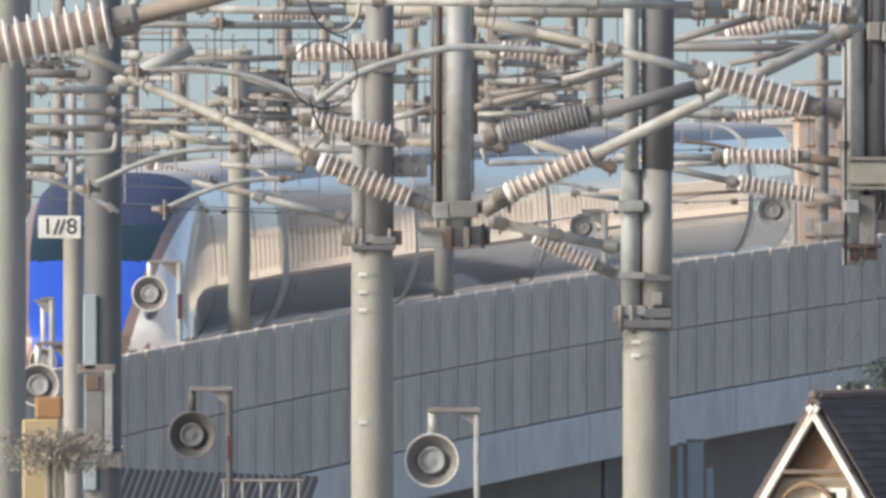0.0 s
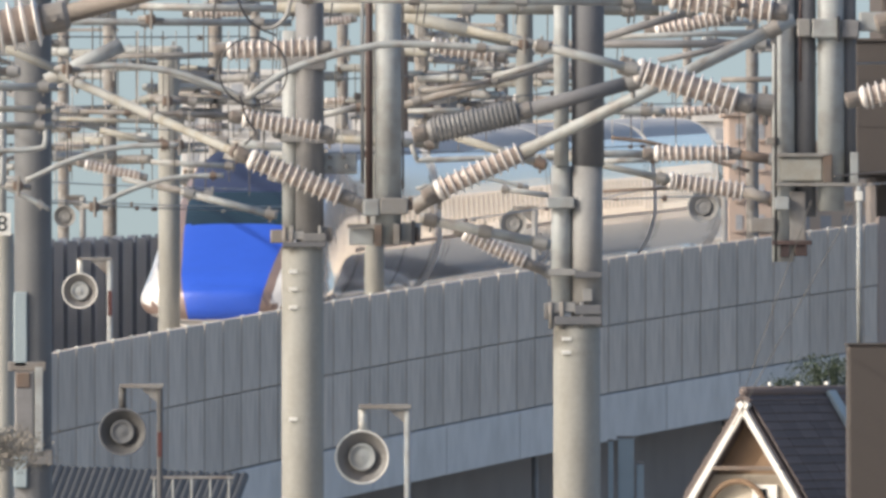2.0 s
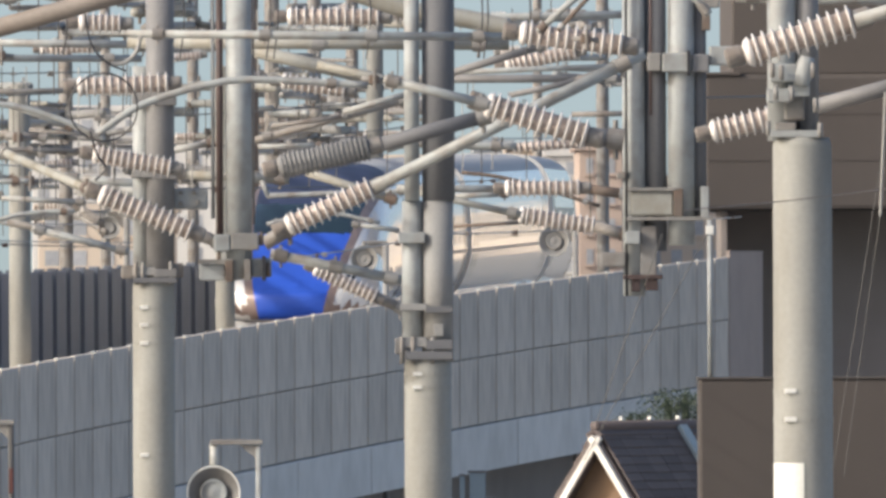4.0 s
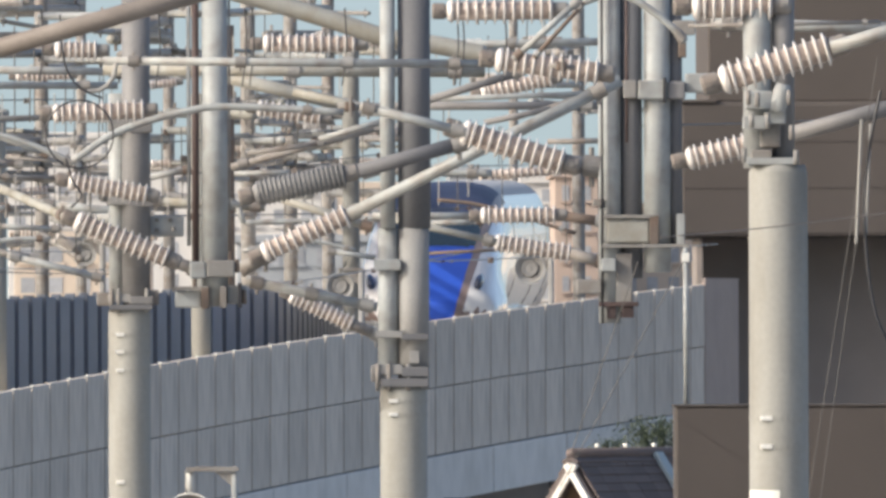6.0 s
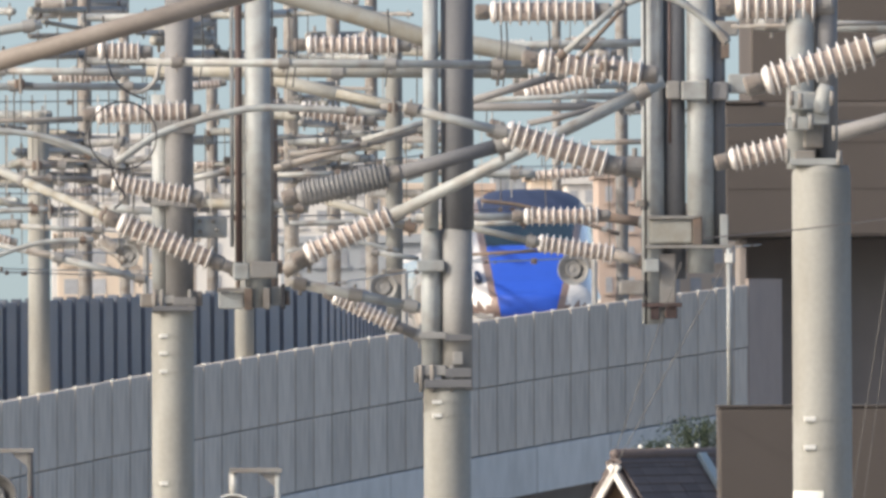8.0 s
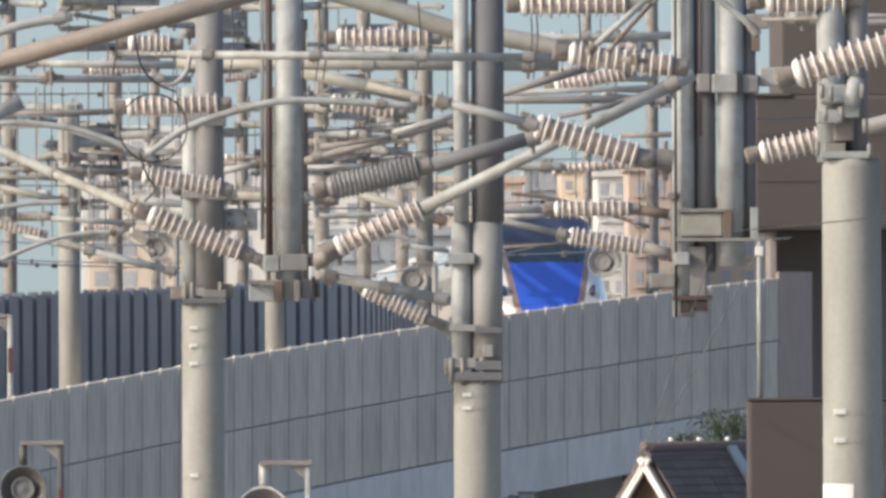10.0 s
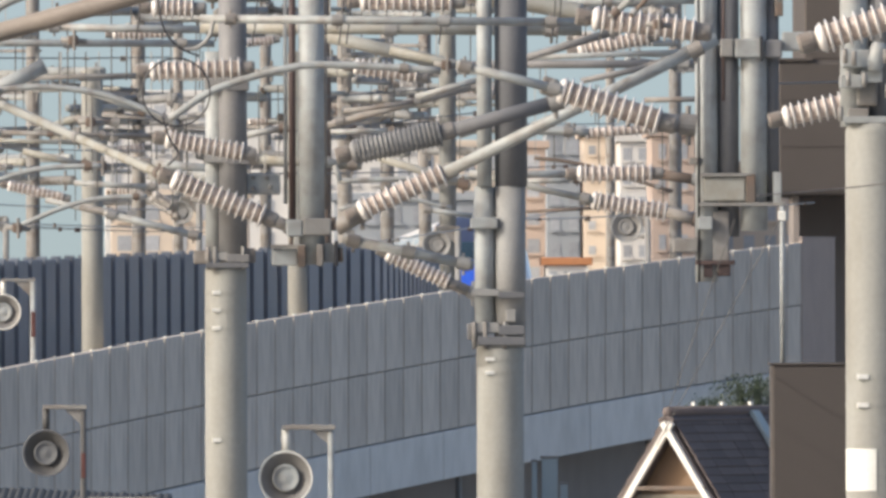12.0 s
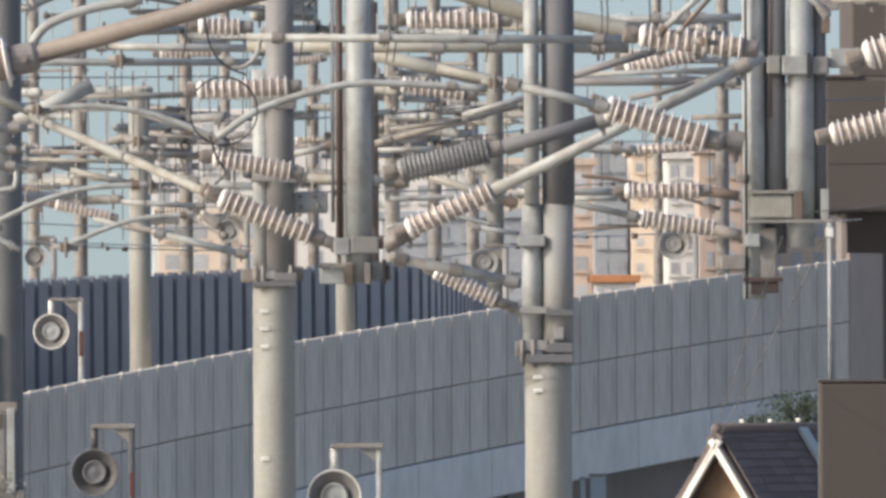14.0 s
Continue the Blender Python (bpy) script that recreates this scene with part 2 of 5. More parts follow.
def shed_mesh(r, mat, n=24):
    """A porcelain shed: a thin disc, drooping at its rim."""
    key = (round(r, 3), mat.name)
    if key not in SHEDS:
        bm = bmesh.new()
        prof = [(0.60, 0.17), (0.8, 0.11), (0.97, 0.045), (1.0, 0.0), (0.97, -0.04), (0.80, -0.06), (0.60, -0.09)]
        rings = [[bm.verts.new((r * a * math.cos(2 * math.pi * k / n), r * a * math.sin(2 * math.pi * k / n), r * b)) for k in range(n)] for a, b in prof]
        for i in range(len(prof)):
            r0, r1 = rings[i], rings[(i + 1) % len(prof)]
            for k in range(n):
                bm.faces.new((r0[k], r0[(k + 1) % n], r1[(k + 1) % n], r1[k]))
        bmesh.ops.recalc_face_normals(bm, faces=bm.faces)
        me = bpy.data.meshes.new("shed")
        bm.to_mesh(me)
        bm.free()
        me.materials.append(mat)
        for p in me.polygons:
            p.use_smooth = True
        SHEDS[key] = me
    return SHEDS[key]


def insulator(u0, v0, u1, v1, shed, d=None, n=11, mat=None, caps=(1, 1), label="", owner=None):
    """A long-rod insulator with porcelain sheds, from one bearing to another."""
    d = d or 9000.0 / shed
    p, q = spot(u0, v0, d), spot(u1, v1, d)
    mat = mat or PORCELAIN
    r = shed * d / FAR / 2
    ln = (q - p).length
    owner = owner or support((u0 + u1) / 2)
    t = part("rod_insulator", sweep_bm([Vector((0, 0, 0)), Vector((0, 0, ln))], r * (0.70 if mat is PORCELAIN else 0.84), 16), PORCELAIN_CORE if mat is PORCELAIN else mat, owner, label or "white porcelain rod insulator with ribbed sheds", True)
    t.matrix_basis = Matrix.Translation(-owner.location) @ aim(p, q)
    # the rounded first shed
    end = [Vector((0, 0, z * r)) for z in (-0.45, -0.3, 0.0, 0.15)]
    part("end_bell", sweep_bm(end, [r * 0.35, r * 0.70, r * 0.92, r * 0.6], 20), mat, t, smooth=True)
    me = shed_mesh(r, mat)
    for k in range(n):
        s = new("shed", me)
        s.parent = t
        s.location = (0, 0, ln * (k + 0.6) / n)
    for z0, z1, on in ((-1.5, -0.4, caps[0]), (ln / r - 0.05, ln / r + 1.1, caps[1])):
        if on:
            cb = sweep_bm([Vector((0, 0, r * z)) for z in (z0, z0 + 0.15, z1 - 0.2, z1)], [r * 0.5, r * 0.6, r * 0.6, r * 0.45], 14)
            sweep_bm([Vector((-r * 0.75, 0, r * (z0 + z1) / 2)), Vector((r * 0.75, 0, r * (z0 + z1) / 2))], r * 0.14, 8, cb)
            part("cap", cb, GALV_DULL, t, "dull steel end cap")
    return t


def wire(points, r, mat=None, name="overhead_wire", label="thin dark overhead line wire", category="wire", n=6):
    at = points[0]
    t = part(name, sweep_bm([p - at for p in curve_points(points)], r, n), mat or WIRE)
    t.location = at
    return tagged(t, label, category, "overhead wires")


def collar(parent, centre, r, h, mat, name="clamp_band", ears=True):
    """A clamp band round a pole, with two bolted ears."""
    c = part(name, sweep_bm([centre + Vector((0, 0, -h / 2)), centre + Vector((0, 0, h / 2))], r * 1.1, 20), mat, parent)
    if ears:
        for s in (-1, 1):
            bm = box_bm(centre + Vector((s * r * 1.05 - r * 0.3, -r * 0.25, -h * 0.5)), centre + Vector((s * r * 1.05 + r * 0.3, r * 0.25, h * 0.5)), r * 0.05)
            part("ear", bm, GALV_DULL, c)
    return c
# ---- ground and viaduct ----
def ground():
    bm = bmesh.new()
    n = 24
    for i in range(n + 1):
        for j in range(n + 1):
            bm.verts.new(((i / n - 0.5) * 9000, -300 + j / n * 4800, 0))
    bm.verts.ensure_lookup_table()
    for i in range(n):
        for j in range(n):
            a = i * (n + 1) + j
            bm.faces.new((bm.verts[a], bm.verts[a + n + 1], bm.verts[a + n + 2], bm.verts[a + 1]))
    tagged(part("ground", bm, GROUND), "flat grey town ground below the railway", "ground", kind="structure")


NEAR = 0.955
PANEL, TIER = 2.225, 1.366


def wall_point(u):
    """The top of the near parapet at the bearing u."""
    d = 360 + (u - 220) * 0.0715
    z = -1.5 + (d - 360) * 0.0241
    return Vector(((u - 784) * d / FAR * NEAR, d * NEAR, EYE + z * NEAR))


def barrier_point(u):
    d = 432 + (u - 224) * 0.0715
    bend = max(u - 900, 0)
    return Vector(((u - 784) * d / FAR, d + bend * bend * 0.0009, EYE + 0.6 + (d - 432) * 0.0087 - bend * 0.001))


def along(fn, u0, u1, step):
    """Points step metres apart on a line given by bearings."""
    out, u = [fn(u0)], u0
    while u < u1:
        u += 0.5
        if (fn(u) - out[-1]).length >= step:
            out.append(fn(u))
    return out


def slab_mesh(name, ln, h, thick, mat, chamfer=0.02):
    me = bpy.data.meshes.new(name)
    bm = box_bm((0, 0, -h), (ln, thick, 0), chamfer)
    bm.to_mesh(me)
    bm.free()
    me.materials.append(mat)
    return me


def place_on(a, b, me, name, parent, drop=0.0, out=0.0):
    """A piece of a wall from a towards b."""
    x = (b - a).normalized()
    y = Vector((0, 0, 1)).cross(x).normalized()
    z = x.cross(y)
    m = Matrix((x, y, z)).transposed().to_4x4()
    m.translation = a + Vector((0, 0, -drop)) + y * out
    ob = new(name, me)
    ob.parent = parent
    ob.matrix_basis = m
    return ob


def viaduct():
    pts = along(wall_point, -260, 1704, PANEL)
    wall = tagged(new("wall_viaduct"), "grey precast concrete parapet wall of the railway viaduct", "parapet wall", kind="structure")
    top = slab_mesh("panel", PANEL - 0.17, TIER - 0.018, 0.14, WALL)
    low = slab_mesh("girder_face", PANEL * 4 - 0.03, 0.94, 0.14, GIRDER)
    # small white blocks that paint the sparkle dots along the parapet top
    cap = bpy.data.meshes.new("cap_glint")
    bm = box_bm((-0.03, -0.02, 0), (0.03, 0.04, 0.04), 0.008)
    bm.to_mesh(cap)
    bm.free()
    cap.materials.append(SIGN)
    for i, (a, b) in enumerate(zip(pts, pts[1:])):
        place_on(a, b, top, "panel", wall)
        place_on(a, b, top, "panel", wall, TIER, 0.01)
        if i % 4 == 0:
            place_on(a, pts[min(i + 4, len(pts) - 1)], low, "girder_face", wall, TIER * 2 + 0.01, -0.05)
        if i % 7 != 3:
            place_on(a, b, cap, "cap_glint", wall, 0.004)
    # what lies behind the joints, and the deck
    bm = bmesh.new()
    for z0, z1, y0, y1 in ((-0.05, -3.65, 0.10, 0.22),):
        rows = []
        for p in pts[::2]:
            rows.append([bm.verts.new(p + Vector((-y, 0, z))) for y, z in ((y0, z0), (y0, z1), (y1, z1), (y1, z0))])
        for r0, r1 in zip(rows, rows[1:]):
            for k in range(4):
                bm.faces.new((r0[k], r0[(k + 1) % 4], r1[(k + 1) % 4], r1[k]))
    bmesh.ops.recalc_face_normals(bm, faces=bm.faces)
    part("backing", bm, JOINT, wall, "dark joints behind the panels")
    bm = bmesh.new()
    rows = []
    for p in pts[::2]:
        rows.append([bm.verts.new(p + Vector((-y, 0, z))) for y, z in ((0.285, -0.16), (0.285, -3.0), (0.36, -3.0), (0.36, -0.16))])
    for r0, r1 in zip(rows, rows[1:]):
        for k in range(4):
            bm.faces.new((r0[k], r0[(k + 1) % 4], r1[(k + 1) % 4], r1[k]))
    bmesh.ops.recalc_face_normals(bm, faces=bm.faces)
    part("inner_face", bm, WALL, wall, "sunlit inner face of the parapet")
    # an added wall that stands for the dark under the deck and hides the sunlit piers
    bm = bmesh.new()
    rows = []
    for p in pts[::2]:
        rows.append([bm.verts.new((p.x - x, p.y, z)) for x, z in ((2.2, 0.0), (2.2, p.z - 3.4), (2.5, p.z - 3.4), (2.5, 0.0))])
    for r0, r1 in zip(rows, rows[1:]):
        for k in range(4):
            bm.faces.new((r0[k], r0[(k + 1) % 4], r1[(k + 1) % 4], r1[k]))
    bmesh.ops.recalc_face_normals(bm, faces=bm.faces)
    tagged(part("dark_fill_wall", bm, BROWN_DARK), "brownish wall added to stand for the dark under the viaduct deck", "wall", kind="structure")
    for u, v, w in ((1231, 782, 28), (1256, 828, 13), (1204, 788, 9)):
        b = spot(u, v, 396.0)
        t = thing("steel_post", "pale blue steel post below the viaduct", "post", "posts below the viaduct", at=(b.x, b.y, 0))
        part("shaft", box_bm((-w * 0.0055, -0.1, 0), (w * 0.0055, 0.1, b.z), 0.01), PALE_BLUE, t)
        part("cap", box_bm((-w * 0.0065, -0.12, b.z), (w * 0.0065, 0.12, b.z + 0.05), 0.01), GALV_DULL, t)
    bm = bmesh.new()
    rows = []
    for i in range(60):
        u = -260 + i * 34
        p = wall_point(u)
        # the deck runs from the parapet across both tracks
        rows.append([bm.verts.new(p + Vector((x, 0, z))) for x, z in ((-0.40, -2.2), (-13.0, -2.2), (-13.0, -3.65), (-0.40, -3.65))])
    for r0, r1 in zip(rows, rows[1:]):
        for k in range(4):
            bm.faces.new((r0[k], r0[(k + 1) % 4], r1[(k + 1) % 4], r1[k]))
    bmesh.ops.recalc_face_normals(bm, faces=bm.faces)
    tagged(part("deck", bm, BALLAST), "ballasted concrete deck of the railway viaduct", "viaduct deck", kind="structure")
    # piers under the deck
    pier = thing("viaduct_pier", "pale grey concrete pier under the railway viaduct", "pier", "viaduct piers")
    part("column", sweep_bm([Vector((0, 0, -5)), Vector((0, 0, 8.0))], 0.9, 20), GIRDER, pier, smooth=True)
    part("crosshead", box_bm((-2.6, -1.1, 4.6), (2.6, 1.1, 5.6), 0.08), GIRDER, pier)
    pier.location = wall_point(-150) + Vector((-5.0, 0, -9.4))
    for u in (100, 450, 800, 1150, 1480):
        p = wall_point(u) + Vector((-7.0, 0, -9.4))
        copy_thing(pier, Matrix.Translation(p))


    p, q = wall_point(1677), wall_point(1735)
    t = thing("end_pillar", "brownish grey concrete pillar at the end of the parapet wall", "pillar", at=(p.x, p.y, 0))
    t.rotation_euler.z = math.atan2(q.y - p.y, q.x - p.x)
    ln = (q - p).length
    part("shaft", box_bm((0, -0.03, 0), (ln, 0.05, p.z + 0.10), 0.01), PILLAR, t)
    part("cap", box_bm((-0.02, -0.04, p.z + 0.10), (ln + 0.02, 0.06, p.z + 0.14), 0.01), PILLAR, t)


def far_barrier():
    pts = along(barrier_point, -420, 1085, 1.75)
    wall = tagged(new("wall_noise_barrier"), "dark blue-grey slatted noise barrier along the viaduct", "noise barrier", kind="structure")
    slat = slab_mesh("slat", 1.36, 3.4, 0.10, BARRIER)
    post = slab_mesh("post", 0.16, 3.45, 0.22, BARRIER)
    for a, b in zip(pts, pts[1:]):
        place_on(a, b, slat, "slat", wall, 0.03)
        place_on(a, b, post, "post", wall, -0.03, -0.02)
    bm = bmesh.new()
    rows = []
    for p in pts:
        rows.append([bm.verts.new(p + Vector((-y, 0, z))) for y, z in ((0.12, -0.06), (0.12, -5.0), (0.35, -5.0), (0.35, -0.06))])
    for r0, r1 in zip(rows, rows[1:]):
        for k in range(4):
            bm.faces.new((r0[k], r0[(k + 1) % 4], r1[(k + 1) % 4], r1[k]))
    bmesh.ops.recalc_face_normals(bm, faces=bm.faces)
    part("backing", bm, BARRIER_GAP, wall)


ground()
viaduct()
far_barrier()
# ---- poles ----
def pole(u, v_top, wide, d, mat, label, bands=(), taper=0.9, foot=0.0, name="line_pole", group="line poles"):
    """A round pole from the ground to the bearing v_top."""
    top = spot(u, v_top, d)
    r = wide * d / FAR / 2
    t = thing(name, label, "pole", group, at=(top.x, top.y, foot))
    h = top.z - foot
    part("shaft", sweep_bm([Vector((0, 0, 0)), Vector((0, 0, h * 0.5)), Vector((0, 0, h - r * 0.3)), Vector((0, 0, h))], [r / taper, r * (1 + 1 / taper) / 2, r, r * 0.92], 28), mat, t, smooth=True)
    for v in bands:
        z = spot(u, v, d).z - foot
        b = part("band", sweep_bm([Vector((0, 0, z - 0.018)), Vector((0, 0, z + 0.018))], r * 1.02, 28), CONCRETE, t)
        # buckle on the lit side, white to carry the band's glint
        part("buckle_glint", box_bm((-r * 0.65, -r * 1.02, z - 0.018), (-r * 0.25, -r * 0.80, z + 0.018), 0.006), SIGN, b)
    return t, r


def stub(t, u, v0, v1, wide, d, mat, dx=0.0, dy=0.0, name="upper_tube", label=""):
    """An upright tube of a pole's upper part, between two bearings."""
    o = t.location
    a, b = spot(u, v0, d) - o + Vector((dx, dy, 0)), spot(u, v1, d) - o + Vector((dx, dy, 0))
    return part(name, sweep_bm([b, a], wide * d / FAR / 2, 20), mat, t, label, True)


def lump(t, u0, v0, u1, v1, d, thick, mat, name="bracket", dy=0.0, label=""):
    """A bevelled steel box between two bearings."""
    o = t.location
    a, b = spot(u0, v1, d) - o, spot(u1, v0, d) - o
    return part(name, box_bm((a.x, a.y - thick / 2 + dy, a.z), (b.x, b.y + thick / 2 + dy, b.z), min(b.x - a.x, b.z - a.z) * 0.1), mat, t, label)


D = 190.0
# the concrete pole with a steel top and clamps
p2, r2 = pole(659, 436, 74, D, CONCRETE, "pale round concrete line pole with steel bands", (487, 518, 550, 748), 0.97)
# right tube coloured darker for the shadow on the pole top
stub(p2, 672, -140, 440, 50, D, SHADE_STEEL, dy=-0.08, label="upper steel tube with shade put into its colour")
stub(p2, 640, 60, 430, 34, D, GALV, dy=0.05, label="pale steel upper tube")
# each clamp in two colours: paler lit left, darker shaded right
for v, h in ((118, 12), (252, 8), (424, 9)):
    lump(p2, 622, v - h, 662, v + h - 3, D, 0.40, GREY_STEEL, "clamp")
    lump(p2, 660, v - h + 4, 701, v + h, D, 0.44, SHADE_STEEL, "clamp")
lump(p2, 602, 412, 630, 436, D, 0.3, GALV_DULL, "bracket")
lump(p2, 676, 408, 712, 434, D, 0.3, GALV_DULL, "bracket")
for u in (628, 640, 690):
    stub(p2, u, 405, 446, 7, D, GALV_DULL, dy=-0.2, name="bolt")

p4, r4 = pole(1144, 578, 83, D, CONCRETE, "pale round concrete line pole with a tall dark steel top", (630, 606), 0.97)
# coloured dark, as if the pale tube kept the sun off it
stub(p4, 1164, -140, 300, 58, D, DIM_STEEL, dy=0.0, label="upper steel tube with shade put into its colour")
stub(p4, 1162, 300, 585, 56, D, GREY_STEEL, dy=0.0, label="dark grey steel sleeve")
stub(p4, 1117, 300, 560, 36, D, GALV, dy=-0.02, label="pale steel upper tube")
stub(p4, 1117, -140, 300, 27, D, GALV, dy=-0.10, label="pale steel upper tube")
# lit left and shaded right halves, painted as two colours
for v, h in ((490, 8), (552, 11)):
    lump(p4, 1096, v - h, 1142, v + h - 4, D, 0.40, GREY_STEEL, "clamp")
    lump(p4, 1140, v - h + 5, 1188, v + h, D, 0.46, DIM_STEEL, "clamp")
# dark collars: the shadow round the pole tops, put into their colour
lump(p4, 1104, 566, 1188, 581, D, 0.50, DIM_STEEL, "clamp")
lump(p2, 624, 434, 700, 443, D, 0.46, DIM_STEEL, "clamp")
lump(p4, 1154, 518, 1172, 540, D, 0.40, GREY_STEEL, "lug")
lump(p4, 1086, 542, 1112, 572, D, 0.34, SHADE_STEEL, "bracket")
lump(p4, 1092, 355, 1140, 375, D, 0.34, GALV, "clamp")
for u in (1098, 1118, 1152):
    stub(p4, u, 540, 588, 8, D, GALV_DULL, dy=-0.2, name="bolt")

# the dark pole with a pale plate, and the concrete pole beside it
p1, r1 = pole(182, -160, 66, 225.0, DARK_STEEL, "dark green-grey painted steel pole with pale plates", (), 0.98)
lump(p1, 148, 522, 172, 655, 225.0, 0.50, PALE_BLUE, "plate", label="pale blue marker plate")
lump(p1, 148, 812, 172, 868, 225.0, 0.50, PALE_BLUE, "plate", label="pale blue marker plate")
lump(p1, 138, 645, 205, 662, 225.0, 0.5, GALV_DULL, "clamp")
lump(p1, 150, 662, 185, 800, 225.0, 0.52, SHADE_STEEL, "junction_box", label="dull grey steel junction box")
lump(p1, 152, 664, 178, 692, 225.0, 0.55, RUST, "cover", label="rusty cover")
lump(p1, 186, 655, 200, 805, 225.0, 0.52, GALV, "conduit")
lump(p1, 145, 800, 218, 828, 225.0, 0.48, SHADE_STEEL, "clamp")
p0, r0 = pole(8, -160, 76, 185.0, CONCRETE, "pale round concrete line pole with a dark band", (772,), 0.97)

# the slim pole that carries the number plate
ps, rs = pole(130, 418, 36, 230.0, CONCRETE, "slim pale concrete pole below a number plate", (), 0.97, name="slim_pole")
stub(ps, 128, 150, 420, 14, 230.0, GALV, label="thin steel top tube")
sg = thing("mast_sign", "white enamel mast plate with black numerals", "sign", at=spot(105, 402, 229.4))
k = 229.4 / FAR
part("plate", box_bm((-37 * k, -0.01, -20 * k), (38 * k, 0.01, 20 * k), 0.004), SIGN, sg)
for s, u in (("1", 84), ("8", 127)):
    fc = bpy.data.curves.new("numeral", "FONT")
    fc.body, fc.size, fc.align_x, fc.align_y, fc.extrude = s, 40 * k, "CENTER", "CENTER", 0.002
    fo = new("numeral", fc)
    fo.data.materials.append(INK)
    fo.parent = sg
    fo.matrix_basis = pose((u - 105) * k, -0.014, 0, 90, 0, 0)
for u in (99, 109):
    bm = sweep_bm([Vector(((u - 105 - 4) * k, -0.013, -13 * k)), Vector(((u - 105 + 5) * k, -0.013, 14 * k))], 1.8 * k, 6)
    part("stroke", bm, INK, sg)

# poles that stand on the viaduct
for u, v, w, d in ((423, 90, 38, 365.0), (786, 60, 34, 386.5), (1052, -40, 30, 470.0)):
    pole(u, v, w, d, CONCRETE, "pale concrete line pole standing on the viaduct", (), 0.98, EYE - 2.6, "viaduct_pole", "viaduct poles")
FAR_POLES = []
for u, v, w, d in ((105, -150, 20, 450.0), (318, -150, 24, 470.0), (505, -150, 24, 490.0), (575, -150, 18, 610.0), (730, -150, 20, 505.0), (870, -150, 26, 560.0), (945, -150, 24, 600.0), (1012, -150, 22, 640.0), (1340, -100, 16, 880.0), (1455, -150, 22, 640.0), (236, -150, 20, 660.0), (40, -150, 30, 520.0)):
    FAR_POLES.append((u, d, pole(u, v, w, d, GALV_DULL, "distant grey steel line pole", (), 0.95, 0.0, "distant_pole", "distant poles")[0]))
pole(835, -60, 22, 520.0, RUST, "distant brownish line pole", (), 0.95, 0.0, "distant_pole", "distant poles")


# drop posts, which hang from the portal beam
def drop_post(u, d, v_end, wide, label, rod=True):
    t = thing("drop_post", label, "drop post", "drop posts", at=spot(u, v_end, d))
    stub(t, u, -140, v_end, wide, d, GALV, label="pale steel tube")
    if rod:
        stub(t, u - 34, -140, 372, 13, d, BROWN_ROD, dy=-0.03, name="rod", label="dark brown rod")
        stub(t, u - 46, -140, 330, 7, d, GALV, name="guide")
        stub(t, u + 26, -140, 340, 4, d, GALV_DULL, name="guide")
    return t


dp = drop_post(811, D, 438, 46, "hanging pale steel post with clamps and a dark rod")
lump(dp, 766, 358, 795, 388, D, 0.26, GALV, "clamp_plate", dy=-0.05, label="pale clamp plate")
lump(dp, 796, 356, 846, 386, D, 0.36, GALV_DULL, "clamp")
lump(dp, 738, 402, 800, 409, D, 0.34, GALV_DULL, "shelf")
lump(dp, 740, 410, 786, 440, D, 0.26, GALV, "bracket", dy=0.02)
lump(dp, 786, 404, 800, 442, D, 0.3, RUST, "strap", dy=-0.03)
lump(dp, 832, 400, 868, 434, D, 0.24, GALV, "bracket", dy=0.04)
lump(dp, 820, 402, 831, 440, D, 0.3, GALV_DULL, "strap", dy=-0.04)
lump(dp, 851, 396, 858, 440, D, 0.3, CABLE, "strap", dy=-0.05)
for u, v in ((775, 395), (838, 372), (850, 366), (862, 420)):
    stub(dp, u, v - 12, v + 12, 8, D, RUST, dy=-0.14, name="bolt")

dp2 = drop_post(1510, D, 470, 40, "hanging pale steel post with a long bracket", False)
# the dark tubes carry the post's shaded sides in their colour
stub(dp2, 1549, -140, 390, 38, D, DIM_STEEL, dy=0.06, label="steel tube coloured dark as a shaded side")
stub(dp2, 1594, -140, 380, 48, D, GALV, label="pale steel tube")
stub(dp2, 1626, -140, 330, 26, D, DIM_STEEL, dy=0.06, label="steel tube coloured dark as a shaded side")
stub(dp2, 1496, -140, 470, 5, D, CABLE, dy=-0.14, name="cable")
stub(dp2, 1540, -140, 150, 5, D, BROWN_ROD, dy=-0.14, name="rod")
lump(dp2, 1498, 278, 1590, 284, D, 0.34, GALV_DULL, "shelf")
lump(dp2, 1503, 285, 1580, 328, D, 0.28, BEIGE_TUBE, "bracket")
lump(dp2, 1580, 280, 1596, 330, D, 0.30, RUST, "strap", dy=-0.02)
lump(dp2, 1496, 330, 1650, 336, D, 0.34, GALV_DULL, "shelf")
lump(dp2, 1628, 276, 1642, 332, D, 0.30, GALV, "strap")
lump(dp2, 1494, 355, 1520, 378, D, 0.30, GALV, "clamp_plate", dy=-0.05)
lump(dp2, 1520, 345, 1550, 440, D, 0.26, GALV_DULL, "bracket", dy=0.03)
lump(dp2, 1450, 392, 1495, 418, D, 0.24, GALV_DULL, "bracket")
lump(dp2, 1490, 432, 1560, 440, D, 0.30, BROWN_ROD, "shelf")
lump(dp2, 1504, 440, 1520, 462, D, 0.24, BROWN_ROD, "foot")
lump(dp2, 1530, 440, 1552, 460, D, 0.24, BROWN_ROD, "foot")
lump(dp2, 1534, 40, 1558, 72, D, 0.36, GALV_DULL, "clamp")
lump(dp2, 1560, 40, 1612, 74, D, 0.36, GALV, "clamp")
lump(dp2, 1612, 42, 1644, 74, D, 0.34, SHADE_STEEL, "clamp")
